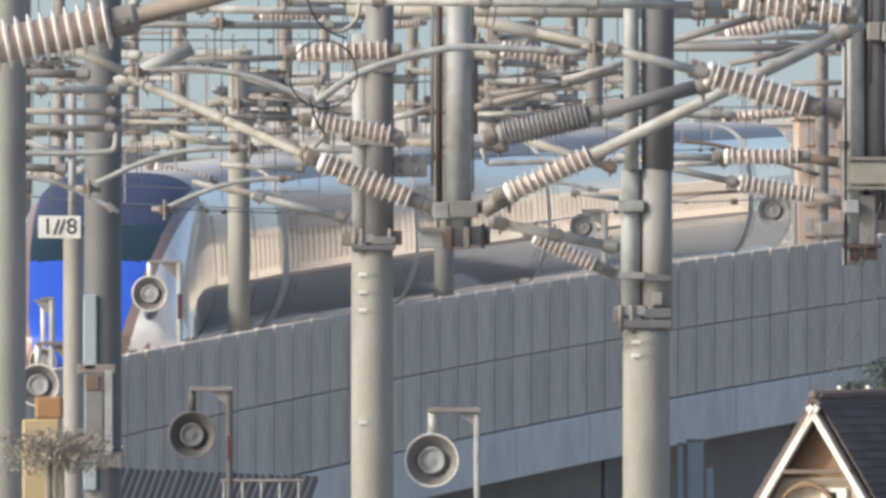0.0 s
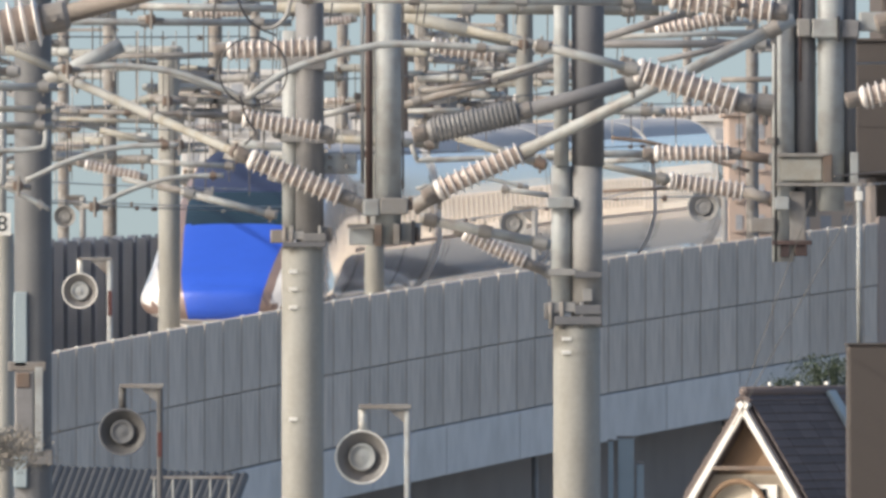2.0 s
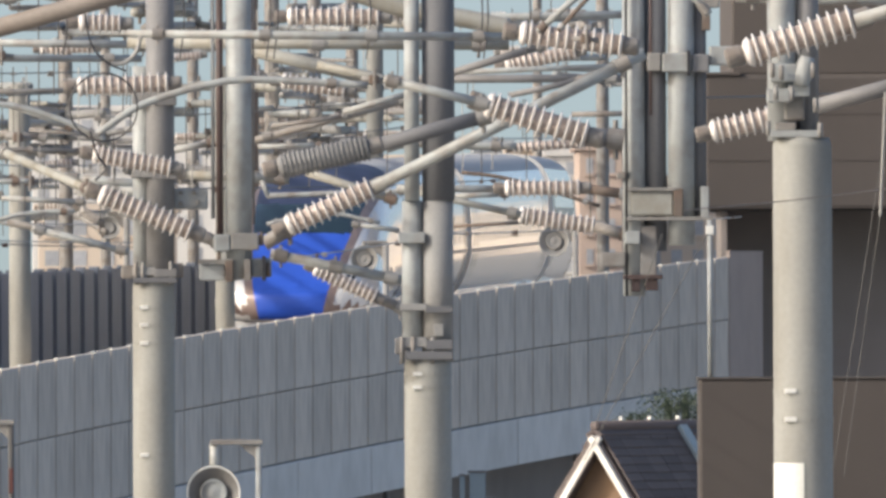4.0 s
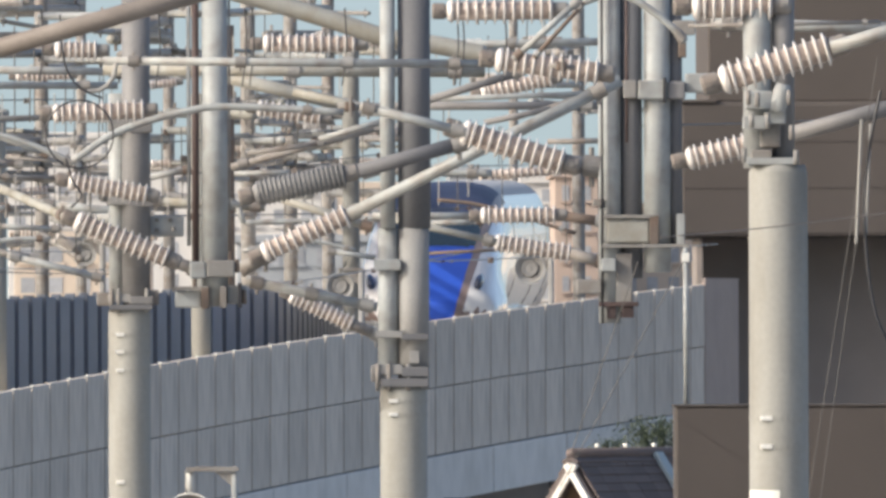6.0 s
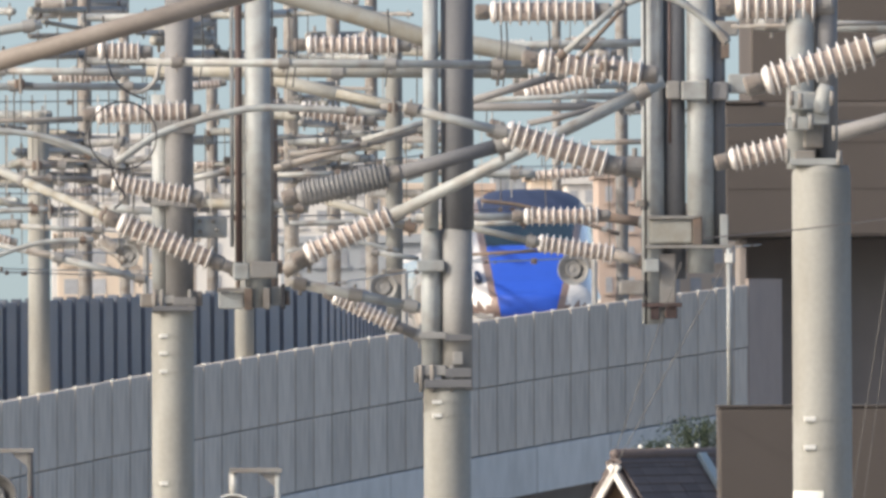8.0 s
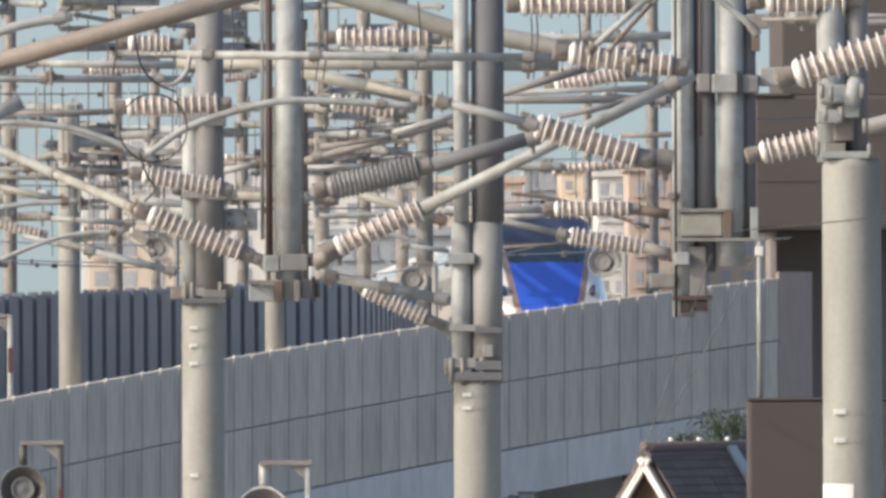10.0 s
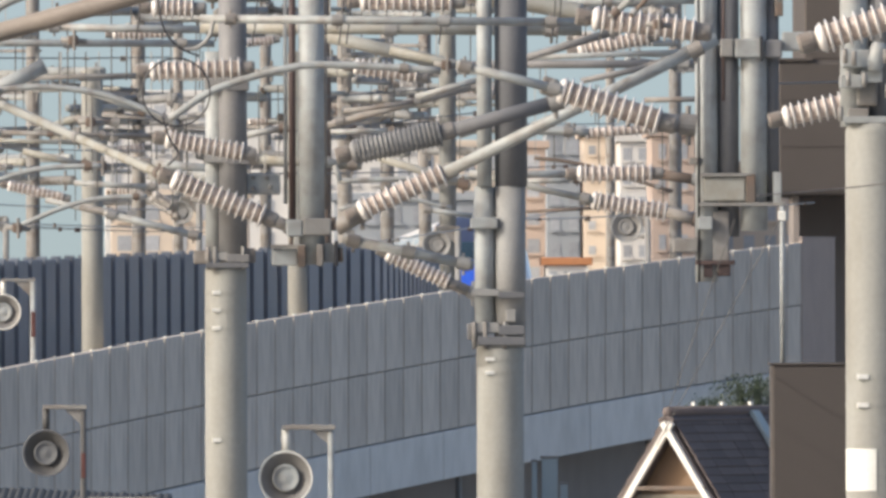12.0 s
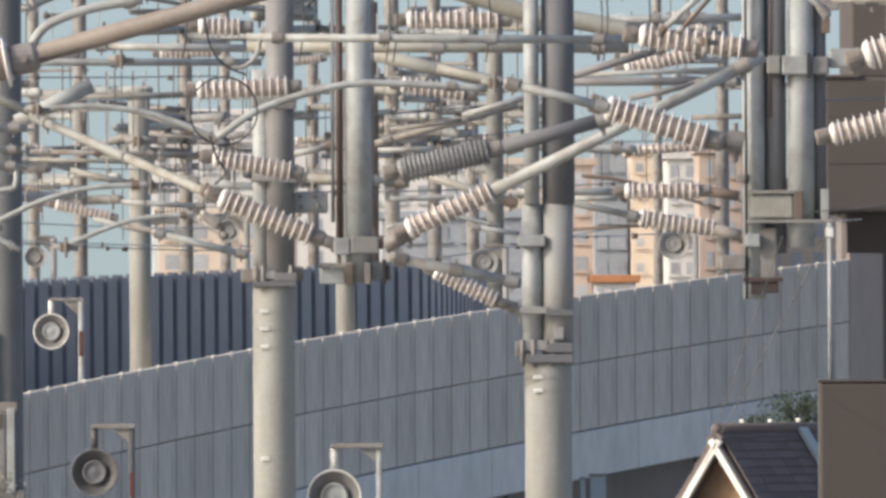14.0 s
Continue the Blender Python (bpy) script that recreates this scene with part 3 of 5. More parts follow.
lump(dp2, 1604, 36, 1610, 80, D, 0.42, CABLE, "strap")
lump(dp2, 1644, 28, 1708, 62, D, 0.24, GALV, "bracket")
lump(dp2, 1622, -66, 1662, -40, D, 0.24, GALV_DULL, "bracket")
lump(dp2, 1632, -28, 1646, 0, D, 0.22, RUST, "bracket")
lump(dp2, 1480, 250, 1500, 262, D, 0.22, GALV_DULL, "clamp_plate")

# the near concrete pole in front of the brown building
p7, r7 = pole(1808, 190, 104, 150.0, CONCRETE, "pale round concrete line pole with white bands", (639, 689), 0.97)
bm = bmesh.new()
za, zb = spot(0, 840, 150.0).z, spot(0, 766, 150.0).z
arcs = [[bm.verts.new((e * math.sin(radians(k)), -e * math.cos(radians(k)), z)) for k in range(-78, 6, 6)] for e, z in ((r7 * 1.035, za), (r7 * 1.035, zb), (r7 * 1.0, zb), (r7 * 1.0, za))]
for r_a, r_b in zip(arcs, arcs[1:] + arcs[:1]):
    for k in range(len(r_a) - 1):
        bm.faces.new((r_a[k], r_a[k + 1], r_b[k + 1], r_b[k]))
for k in (0, -1):
    bm.faces.new([a[k] for a in arcs])
bmesh.ops.recalc_face_normals(bm, faces=bm.faces)
part("wrap_plate", bm, SIGN, p7, "white enamel plate wrapped round the pole")
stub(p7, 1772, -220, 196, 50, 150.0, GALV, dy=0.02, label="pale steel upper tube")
# right-hand tube coloured darker than the lit left one
stub(p7, 1818, -220, 196, 40, 150.0, SHADE_STEEL, dy=0.05, label="upper steel tube with shade put into its colour")
lump(p7, 1752, 178, 1844, 190, 150.0, 0.40, GALV, "clamp")
lump(p7, 1760, 164, 1796, 178, 150.0, 0.36, GALV_DULL, "clamp")
part("end_plate", sweep_bm([spot(1806, 98, 149.7) - p7.location + Vector((0.25 * z, 0, z)) for z in (0, 0.03, 0.10, 0.17, 0.21)], [0.05, 0.06, 0.07, 0.065, 0.05], 14), GALV, p7, "pale rounded end fitting", True)
lump(p7, 1784, 96, 1822, 118, 149.8, 0.14, GALV, "fitting")
lump(p7, 1750, 60, 1800, 92, 149.8, 0.26, GALV, "fitting")
lump(p7, 1746, 104, 1786, 128, 149.8, 0.20, GALV, "fitting")
for u_, v_ in ((1756, 58), (1772, 62), (1790, 100), (1762, 98), (1828, 58), (1832, 120), (1748, 160), (1840, 164)):
    stub(p7, u_, v_, v_ + 26, 9, 149.6, GALV_DULL, name="bolt")
lump(p7, 1776, 118, 1812, 160, 150.0, 0.22, GALV_DULL, "bracket")
lump(p2, 694, 276, 756, 314, D, 0.10, GALV, "gusset", label="pale bolted gusset plate")
for u_, v_ in ((708, 284), (732, 284), (708, 302), (738, 300)):
    stub(p2, u_, v_ - 3, v_ + 3, 7, D, GALV_DULL, dy=-0.08, name="bolt")
# the thin white pipe on the low brown block
pp = thing("vent_pipe", "thin pale steel pipe standing before the viaduct wall", "pipe", at=spot(1644, 611, 268.4))
stub(pp, 1644, 330, 618, 9, 268.4, GALV)
lump(pp, 1637, 345, 1651, 362, 268.4, 0.1, SIGN, "collar")


# ---- horn loudspeakers ----
def speaker(u, v, radius, d, post_u, top_v, label, tag=False, horn_mat=None):
    """A round horn hung from an arm on a slim post."""
    k = d / FAR
    c = spot(u, v, d)
    base = spot(post_u, top_v, d)
    t = thing("horn_speaker", label, "loudspeaker", "horn loudspeakers", at=(base.x, base.y, 0))
    o = t.location
    r = radius * k
    prof = [(0.16, 0.55), (0.2, 0.40), (0.45, 0.28), (0.75, 0.12), (0.95, 0.02), (1.0, -0.02), (0.97, -0.06), (0.88, 0.0), (0.70, 0.13), (0.42, 0.26)]
    bm = bmesh.new()
    n = 36
    rings = [[bm.verts.new(c - o + Vector((r * a * math.cos(2 * math.pi * i / n), r * b * 1.2, r * a * math.sin(2 * math.pi * i / n)))) for i in range(n)] for a, b in prof]
    for r0_, r1_ in zip(rings, rings[1:]):
        for i in range(n):
            bm.faces.new((r0_[i], r0_[(i + 1) % n], r1_[(i + 1) % n], r1_[i]))
    bm.faces.new(rings[0])
    bmesh.ops.recalc_face_normals(bm, faces=bm.faces)
    horn = part("horn", bm, horn_mat or HORN, t, "grey-beige flared horn", True)
    bm = bmesh.new()
    rings = [[bm.verts.new(c - o + Vector((r * a * math.cos(2 * math.pi * i / n), r * b, r * a * math.sin(2 * math.pi * i / n)))) for i in range(n)] for a, b in ((0.5, 0.16), (0.52, 0.02), (0.46, -0.02), (0.40, 0.08), (0.18, 0.02), (0.02, 0.0))]
    for r0_, r1_ in zip(rings, rings[1:]):
        for i in range(n):
            bm.faces.new((r0_[i], r0_[(i + 1) % n], r1_[(i + 1) % n], r1_[i]))
    bmesh.ops.recalc_face_normals(bm, faces=bm.faces)
    part("cone", bm, DARK_STEEL if horn_mat is HORN_SHADED else horn_mat or GALV, horn, "paler inner cone", True)
    rim = [c - o + Vector((r * 0.99 * math.cos(2 * math.pi * i / n), -r * 0.05, r * 0.99 * math.sin(2 * math.pi * i / n))) for i in range(n + 1)]
    part("rim", sweep_bm(rim, r * 0.045, 6, caps=False), DIM_STEEL if horn_mat is HORN_SHADED else GALV if horn_mat else SIGN, horn, "pale rolled rim", True)
    part("hanger", sweep_bm([c - o + Vector((0, 0.05, r * 0.95)), c - o + Vector((0, 0.05, (v - top_v) * k - 0.02))], r * 0.17, 10), horn_mat or SIGN, t, "slim hanger tube", True)
    side = 1 if post_u > u else -1
    part("beam", box_bm(Vector((min(c.x, base.x) - o.x - 0.03, -0.05, base.z - 0.025)), Vector((max(c.x, base.x) - o.x + 0.04, 0.05, base.z + 0.02)), 0.006), GALV_DULL, t)
    part("post", sweep_bm([Vector((0, 0, 0)), Vector((0, 0, base.z - 0.03))], 5.5 * k, 12), horn_mat or GALV, t, smooth=True)
    bm = bmesh.new()
    tri = [Vector((0, y, base.z - 0.03)) for y in (-0.012, 0.012)], [Vector((-side * 34 * k, y, base.z - 0.03)) for y in (-0.012, 0.012)], [Vector((0, y, base.z - 34 * k)) for y in (-0.012, 0.012)]
    vs = [[bm.verts.new(p) for p in e] for e in tri]
    bm.faces.new([e[0] for e in vs])
    bm.faces.new([e[1] for e in vs][::-1])
    for a, b in ((0, 1), (1, 2), (2, 0)):
        bm.faces.new((vs[a][0], vs[a][1], vs[b][1], vs[b][0]))
    bmesh.ops.recalc_face_normals(bm, faces=bm.faces)
    part("gusset", bm, GALV_DULL, t)
    if tag:
        z = spot(0, v + 22, d).z
        part("tag", box_bm((-4 * k, -0.08, z - 22 * k), (4 * k, -0.05, z + 22 * k), 0.004), RED_TAG, t, "dull red tag")
    return t


speaker(764, 815, 47, 190.0, 844, 725, "round grey horn loudspeaker hung from a bracket on a slim post")
# this one is coloured dark throughout for the shade it hangs in
speaker(340, 770, 41, 222.0, 406, 688, "round grey horn loudspeaker with a red tag on its post", True, HORN_SHADED)
speaker(67, 682, 37, 245.0, 123, 608, "round grey horn loudspeaker hung before a dark pole")
speaker(265, 520, 31, 353.0, 318, 463, "round grey horn loudspeaker hung before the noise barrier", True)
speaker(76, 640, 24, 340.0, 92, 528, "round grey horn loudspeaker, partly hidden by another")
speaker(1032, 402, 24, 404.0, 1070, 372, "small round horn loudspeaker above the viaduct", horn_mat=GREY_STEEL)
speaker(1368, 372, 27, 430.0, 1406, 345, "small round horn loudspeaker above the viaduct", horn_mat=GREY_STEEL)
speaker(238, 388, 19, 480.0, 270, 352, "small distant round horn loudspeaker", horn_mat=GREY_STEEL)
speaker(580, 345, 20, 500.0, 612, 318, "small distant round horn loudspeaker", horn_mat=GREY_STEEL)

# ---- what the poles carry ----
SUPPORTS += [(8, p0), (182, p1), (659, p2), (811, dp), (1144, p4), (1550, dp2), (1790, p7)]
beam = thing("portal_beam", "steel lattice portal beam across the line poles", "portal beam", at=spot(659, -146, D))
for dz in (0.0, 0.5):
    part("chord", sweep_bm([Vector((-4.5, 0, dz)), Vector((8.0, 0, dz))], 0.06, 10), GALV, beam)
for i in range(25):
    part("lattice", sweep_bm([Vector((-4.5 + i * 0.5, 0, 0.5 * (i % 2))), Vector((-4.0 + i * 0.5, 0, 0.5 * (1 - i % 2)))], 0.025, 6), GALV, beam)
# ---- insulators ----
insulator(-110, 102, 196, 42, 92, n=14, label="large pinkish porcelain rod insulator with ribbed sheds")
insulator(464, 29, 556, 27, 23, n=10)
insulator(533, 95, 688, 90, 42, 189.0)
insulator(572, 288, 727, 352, 46, 189.0, n=12)
insulator(560, 216, 692, 240, 40, 189.0)
insulator(903, 341, 1046, 277, 46)
insulator(890, 238, 1040, 205, 50, n=18, mat=GREY_POLYMER, label="grey polymer rod insulator, its colour darkened for shade")
insulator(1258, 132, 1428, 185, 56)
insulator(1290, 60, 1408, 36, 35)
insulator(1318, 4, 1492, 26, 52)
insulator(950, 421, 1053, 470, 34)
insulator(1288, 278, 1415, 278, 36, n=10)
insulator(1313, 326, 1440, 346, 38)
insulator(1300, 206, 1425, 198, 24)
insulator(278, 297, 372, 318, 24)
insulator(702, 185, 748, 184, 18, n=6)
insulator(893, 88, 1000, 104, 36, n=9)
insulator(470, 234, 516, 230, 20, n=6)
insulator(905, -27, 1062, -26, 40)
insulator(536, -18, 604, -16, 40, n=6)
insulator(1655, 178, 1810, 142, 48)
insulator(1718, 38, 1900, -16, 62)
insulator(1668, -92, 1800, -92, 60, n=8)
insulator(1232, -84, 1412, -85, 48)
insulator(640, 235, 690, 236, 30, n=5)
insulator(700, 45, 745, 40, 20, n=6)

# ---- tube arms ----
arm(205, 40, 1000, -176, 34, 98.0, clamps=0, mat=BROWN_TUBE, label="thick weathered steel tube of a bracket arm")
arm(232, 14, 430, -66, 17, 98.0, via=((262, -22), (335, -50)), mat=TUBE)
arm(560, 180, 1040, 95, 13, 188.0, via=((640, 128), (760, 92), (850, 84)))
arm(228, 130, 575, 190, 11, 210.0, via=((330, 122), (420, 131), (500, 155)))
arm(170, 325, 440, 262, 10, 215.0, via=((255, 287), (340, 266)))
arm(285, 372, 520, 316, 9, 235.0, via=((370, 336), (440, 319)))
arm(-60, 312, 212, 376, 9, 220.0, via=((60, 315), (140, 340)))
arm(1048, 276, 1530, 40, 22, 189.0, label="thick pale steel tube carrying an insulator")
arm(234, 140, 570, 288, 17, 196.0, 189.0, clamps=3, mat=BEIGE_TUBE)
arm(100, 75, 250, 140, 16, 200.0, mat=BEIGE_TUBE)
arm(1068, 84, 1256, 131, 17, 160.0, clamps=2)
# shade on this tube is put into its dark colour
arm(1040, 206, 1262, 146, 26, 181.0, mat=DIM_STEEL, label="thick steel tube darkened in colour for shade")
arm(838, 192, 1125, 116, 13, 230.0, mat=GALV_DULL, clamps=3)
arm(1105, 280, 1310, 325, 12, 236.0, mat=BEIGE_TUBE)
arm(1090, 278, 1288, 279, 13, 250.0)
arm(860, 290, 1120, 282, 10, 255.0, via=((980, 286),))
arm(866, 392, 1098, 440, 18, 192.0, clamps=3, label="pale steel stay tube with bolted clamps")
arm(443, 345, 615, 388, 13, 238.0, clamps=2)
arm(340, 322, 470, 352, 10, 250.0)
arm(725, 352, 780, 374, 22, 196.0, mat=GALV_DULL)
arm(855, 375, 905, 345, 26, 196.0, mat=GALV_DULL)
arm(1430, 186, 1482, 192, 32, 161.0, mat=DIM_STEEL)
arm(1440, 346, 1500, 362, 20, 236.0, mat=GALV_DULL)
arm(1416, 278, 1500, 290, 18, 250.0, mat=RUST)
arm(1205, 250, 1450, 310, 7, 260.0, via=((1290, 262),), mat=RUST)
arm(1053, 470, 1100, 490, 20, 265.0, mat=GALV_DULL)
arm(1810, 142, 2080, 70, 28, 187.0, mat=SHADE_STEEL, label="thick blue-grey steel tube")
arm(1903, -16, 2080, -68, 24, 145.0)
# tubes about the dark pole and the drop posts
arm(1170, 79, 1362, 22, 14, 205.0, mat=SHADE_STEEL)
arm(1288, 114, 1425, 86, 11, 212.0, mat=SHADE_STEEL)
arm(1340, 108, 1480, 62, 8, 214.0, mat=GALV_DULL)
arm(1072, 209, 1302, 204, 13, 196.0, via=((1110, 199), (1160, 201)))
arm(995, 143, 1125, 106, 12, 226.0)
arm(868, 167, 1010, 148, 9, 228.0, mat=GALV_DULL)
arm(845, 203, 962, 200, 9, 200.0, clamps=1)
arm(690, 210, 768, 194, 12, 196.0)
arm(600, 281, 700, 281, 18, 191.0, clamps=1)
arm(930, 248, 1092, 300, 15, 240.0, mat=BEIGE_TUBE)
arm(852, 262, 862, 290, 9, 233.0, clamps=0)
arm(1340, 2, 1460, -105, 12, 170.0, mat=TUBE, clamps=2)
arm(1376, 0, 1466, -98, 8, 171.0, mat=RUST, clamps=2)
arm(1462, -98, 1645, -28, 13, 180.0, via=((1510, -112), (1560, -100), (1615, -60)))
arm(1650, -56, 1990, -62, 7, 185.0, mat=GALV_DULL)
arm(1190, 345, 1330, 338, 6, 300.0, mat=RUST)
arm(1095, 352, 1010, 340, 9, 250.0)
arm(1180, 292, 1290, 288, 10, 262.0)
arm(350, 210, 470, 214, 10, 255.0, mat=BEIGE_TUBE)
arm(300, 236, 420, 262, 12, 252.0, mat=BEIGE_TUBE)
arm(390, 292, 540, 300, 10, 258.0)
arm(400, 335, 500, 352, 12, 248.0, mat=GALV_DULL)
arm(-20, 128, 160, 132, 16, 216.0, mat=GALV_DULL)
arm(-20, 196, 215, 199, 12, 214.0, mat=BEIGE_TUBE)
arm(40, 250, 130, 275, 10, 222.0)
arm(-40, 292, 120, 300, 14, 232.0, mat=GALV_DULL)
arm(400, 124, 520, 170, 10, 240.0)
arm(390, 178, 470, 186, 12, 238.0, mat=GALV_DULL)
arm(440, 172, 560, 182, 6, 240.0, mat=GALV_DULL)
arm(600, 318, 640, 328, 14, 193.0, mat=GREY_STEEL)

# horizontal members, from the beam downwards
arm(-80, 42, 640, 46, 13, 200.0, clamps=4, name="cross_tube")
arm(614, 2, 1290, 10, 15, 186.0, clamps=4, name="cross_tube")
arm(330, 16, 660, 22, 14, 230.0, clamps=2, name="cross_tube")
arm(800, 24, 1052, 84, 24, 215.0, mat=BEIGE_TUBE, clamps=0, name="portal_beam", label="thick beige-coated steel beam")
arm(614, 18, 1290, 24, 20, 212.0, mat=BEIGE_TUBE, clamps=3, name="portal_beam", label="beige-coated steel beam")
arm(950, 58, 1140, 100, 16, 213.0, mat=BEIGE_TUBE, clamps=0, name="portal_beam", label="thick beige-coated steel beam")
arm(800, -132, 1290, -6, 33, 205.0, via=((914, -100), (1014, -70), (1114, -38), (1214, -22)), mat=BEIGE_TUBE, clamps=0, name="portal_beam", label="thick beige-coated steel beam")
arm(1110, -22, 1560, -30, 14, 215.0, clamps=3, name="cross_tube")
arm(-80, 157, 225, 160, 14, 205.0, clamps=3, name="cross_tube")
arm(-80, 225, 218, 228, 13, 207.0, mat=BEIGE_TUBE, clamps=2, name="cross_tube")
arm(-60, 270, 205, 232, 10, 208.0, via=((120, 272), (192, 268), (204, 256)), clamps=0)
arm(205, 150, 340, 84, 27, 220.0, mat=TUBE, clamps=0, label="wide beige-coated steel plate arm")
arm(250, 108, 560, 100, 9, 240.0, mat=GALV_DULL, clamps=3, name="cross_tube")
arm(230, 202, 560, 210, 9, 245.0, mat=GALV_DULL, clamps=4, name="cross_tube")
arm(200, 215, 450, 222, 8, 260.0, mat=BEIGE_TUBE, clamps=2, name="cross_tube")
arm(1120, 84, 1500, 84, 15, 230.0, mat=SHADE_STEEL, clamps=2, name="cross_tube")
arm(1140, 74, 1500, 62, 10, 240.0, clamps=2, name="cross_tube")
arm(1400, 148, 1520, 146, 10, 250.0, mat=GALV_DULL, clamps=1, name="cross_tube")
arm(690, 250, 900, 262, 16, 260.0, mat=BEIGE_TUBE, clamps=2, name="cross_tube")
arm(500, 255, 700, 275, 16, 250.0, mat=TUBE, clamps=2, name="cross_tube")
arm(520, 280, 700, 330, 12, 255.0, mat=TUBE, clamps=1)
arm(860, 340, 1060, 338, 7, 280.0, via=((960, 320),), clamps=2)
arm(1690, -60, 2080, -50, 20, 190.0, clamps=2, name="cross_tube")

# the crowd of brackets farther down the line
for u, d, owner in FAR_POLES:
    for k in range(15 if u < 1100 else 6):
        v = rng.uniform(-105, 330) if u < 620 else rng.uniform(-105, 240)
        side = rng.choice((-1, 1))
        ln = rng.uniform(50, 170)
        tilt = rng.choice((0, 0, 3, -4, rng.uniform(-45, 45)))
        w = rng.uniform(6, 18)
        mat = rng.choice((BEIGE_TUBE, TUBE, GALV_DULL, TUBE, GREY_STEEL))
        arm(u, v, u + side * ln, v + tilt, w, d - 2, d - rng.uniform(5, 60), mat=mat, clamps=rng.choice((1, 2)), owner=owner, name="cross_tube")
        if rng.random() < 0.3:
            insulator(u + side * ln * 0.4, v + tilt * 0.4 - w, u + side * ln * 0.8, v + tilt * 0.8 - w, rng.uniform(18, 26), d - 20, 8, owner=owner)

    # the low, dull bars of the portals beyond
    for k in range(5 if 480 < u < 1100 else 0):
        v = rng.uniform(90, 285)
        side = rng.choice((-1, 1))
        arm(u, v, u + side * rng.uniform(60, 150), v + rng.uniform(-14, 14), rng.uniform(9, 20), d - 2, d - rng.uniform(2, 30), mat=rng.choice((GALV_DULL, GREY_STEEL, SHADE_STEEL)), clamps=2, owner=owner, name="cross_tube")

# rusty joints where tubes meet
for u, v, d in ((1050, 85, 187.0), (242, 128, 195.0), (420, 185, 215.0), (155, 335, 214.0), (290, 372, 234.0), (440, 262, 240.0), (560, 205, 190.0), (390, 40, 199.0), (1425, 15, 171.0)):
    k = d / FAR
    owner = support(u)
    t = part("tube_joint", box_bm((-9 * k, -0.06, -8 * k), (9 * k, 0.06, 9 * k), 3 * k), RUST, owner, "rusty brown steel joint")
    t.location = spot(u, v, d) - owner.location
    part("pin", sweep_bm([Vector((-22 * k, 0, 2 * k)), Vector((24 * k, 0, -2 * k))], 5 * k, 10), GALV_DULL, t, smooth=True)
    part("bolt", sweep_bm([Vector((2 * k, -0.1, -18 * k)), Vector((2 * k, -0.1, 18 * k))], 3 * k, 8), GALV_DULL, t)

# ---- wires ----
HELD = []


def dropper(u, v, ln, d):
    """A thin upright wire, part of one of the overhead wires."""
    owner = HELD[int(u) % len(HELD)]
    a, b = spot(u, v, d) - owner.location, spot(u + rng.uniform(-2, 2), v + ln, d) - owner.location
    part("dropper", sweep_bm([a, b], 0.0085, 5), rng.choice((WIRE, WIRE_PALE, WIRE)), owner)


for u0, v0, u1, v1, d0, d1, sag in (
    (-120, 185, 700, 205, 215, 300, 8), (-120, 205, 640, 235, 225, 320, 10), (-120, 252, 640, 262, 230, 330, 6),
    (-120, 300, 560, 340, 235, 340, 8), (-120, 332, 640, 372, 250, 350, 10), (-120, 60, 560, 70, 215, 300, 5),
    (-120, 120, 620, 100, 215, 310, 6), (150, 360, 640, 380, 260, 360, 4), (560, 215, 1250, 150, 230, 330, 8),
    (620, 275, 1300, 262, 240, 350, 6), (860, 405, 1320, 330, 260, 360, 6), (1140, 360, 1700, 330, 260, 340, 5),
    (1180, 190, 1560, 180, 250, 330, 4), (560, 150, 1100, 120, 250, 340, 6), (1560, 120, 2100, 100, 200, 260, 4)):
    pts = [spot(u0 + (u1 - u0) * s, v0 + (v1 - v0) * s + sag * 4 * s * (1 - s), d0 + (d1 - d0) * s) for s in (0, 0.25, 0.5, 0.75, 1)]
    HELD.append(wire(pts, 0.011, rng.choice((WIRE, WIRE_PALE))))
wire([spot(1600, 318, 146.0), spot(1800, 300, 147.0), spot(2100, 264, 148.0)], 0.005, BROWN_TUBE, label="thin brownish wire crossing a concrete pole")
for u, v0, v1 in ((1946, 110, 330), (1962, 118, 326)):
    wire([spot(u + 10, v0, 152.0), spot(u, v1, 152.0)], 0.011, WIRE_PALE, "hanging_rod", "pale hanging rod beside a brown building", n=8)
# droppers between the wires
for i in range(70):
    u = -60 + i * 10.2 + rng.uniform(-9, 9)
    v = rng.choice((-60, 20, 60, 120, 180, 200))
    d = rng.uniform(225, 330)
    ln = rng.uniform(70, 200)
    dropper(u, v, ln, d)
for i in range(44):
    u = 700 + i * 19 + rng.uniform(-14, 14)
    v = rng.choice((-80, -40, 60, 120, 200))
    d = rng.uniform(230, 330)
    dropper(u, v, rng.uniform(60, 150), d)
# small clips and turnbuckles on the wires
for i in range(90):
    owner = HELD[i % 14]
    me = owner.data.vertices
    c = me[rng.randrange(len(me) // 6) * 6].co
    w, h = rng.uniform(0.015, 0.05), rng.uniform(0.02, 0.06)
    part("clip", box_bm((c.x - w, c.y - 0.03, c.z - h), (c.x + w, c.y + 0.03, c.z + h * 0.5), 0.01), rng.choice((GALV_DULL, RUST, BROWN_ROD, GREY_STEEL)), owner)
# stay wires
for u0, v0, u1, v1 in ((1560, 360, 1440, 700), (1640, 360, 1420, 760), (1985, 0, 1860, 780), (1950, 300, 1880, 790)):
    wire([spot(u0, v0, 170.0), spot(u1, v1, 170.0)], 0.0045, WIRE, "stay_wire", "thin dark slanting stay wire")
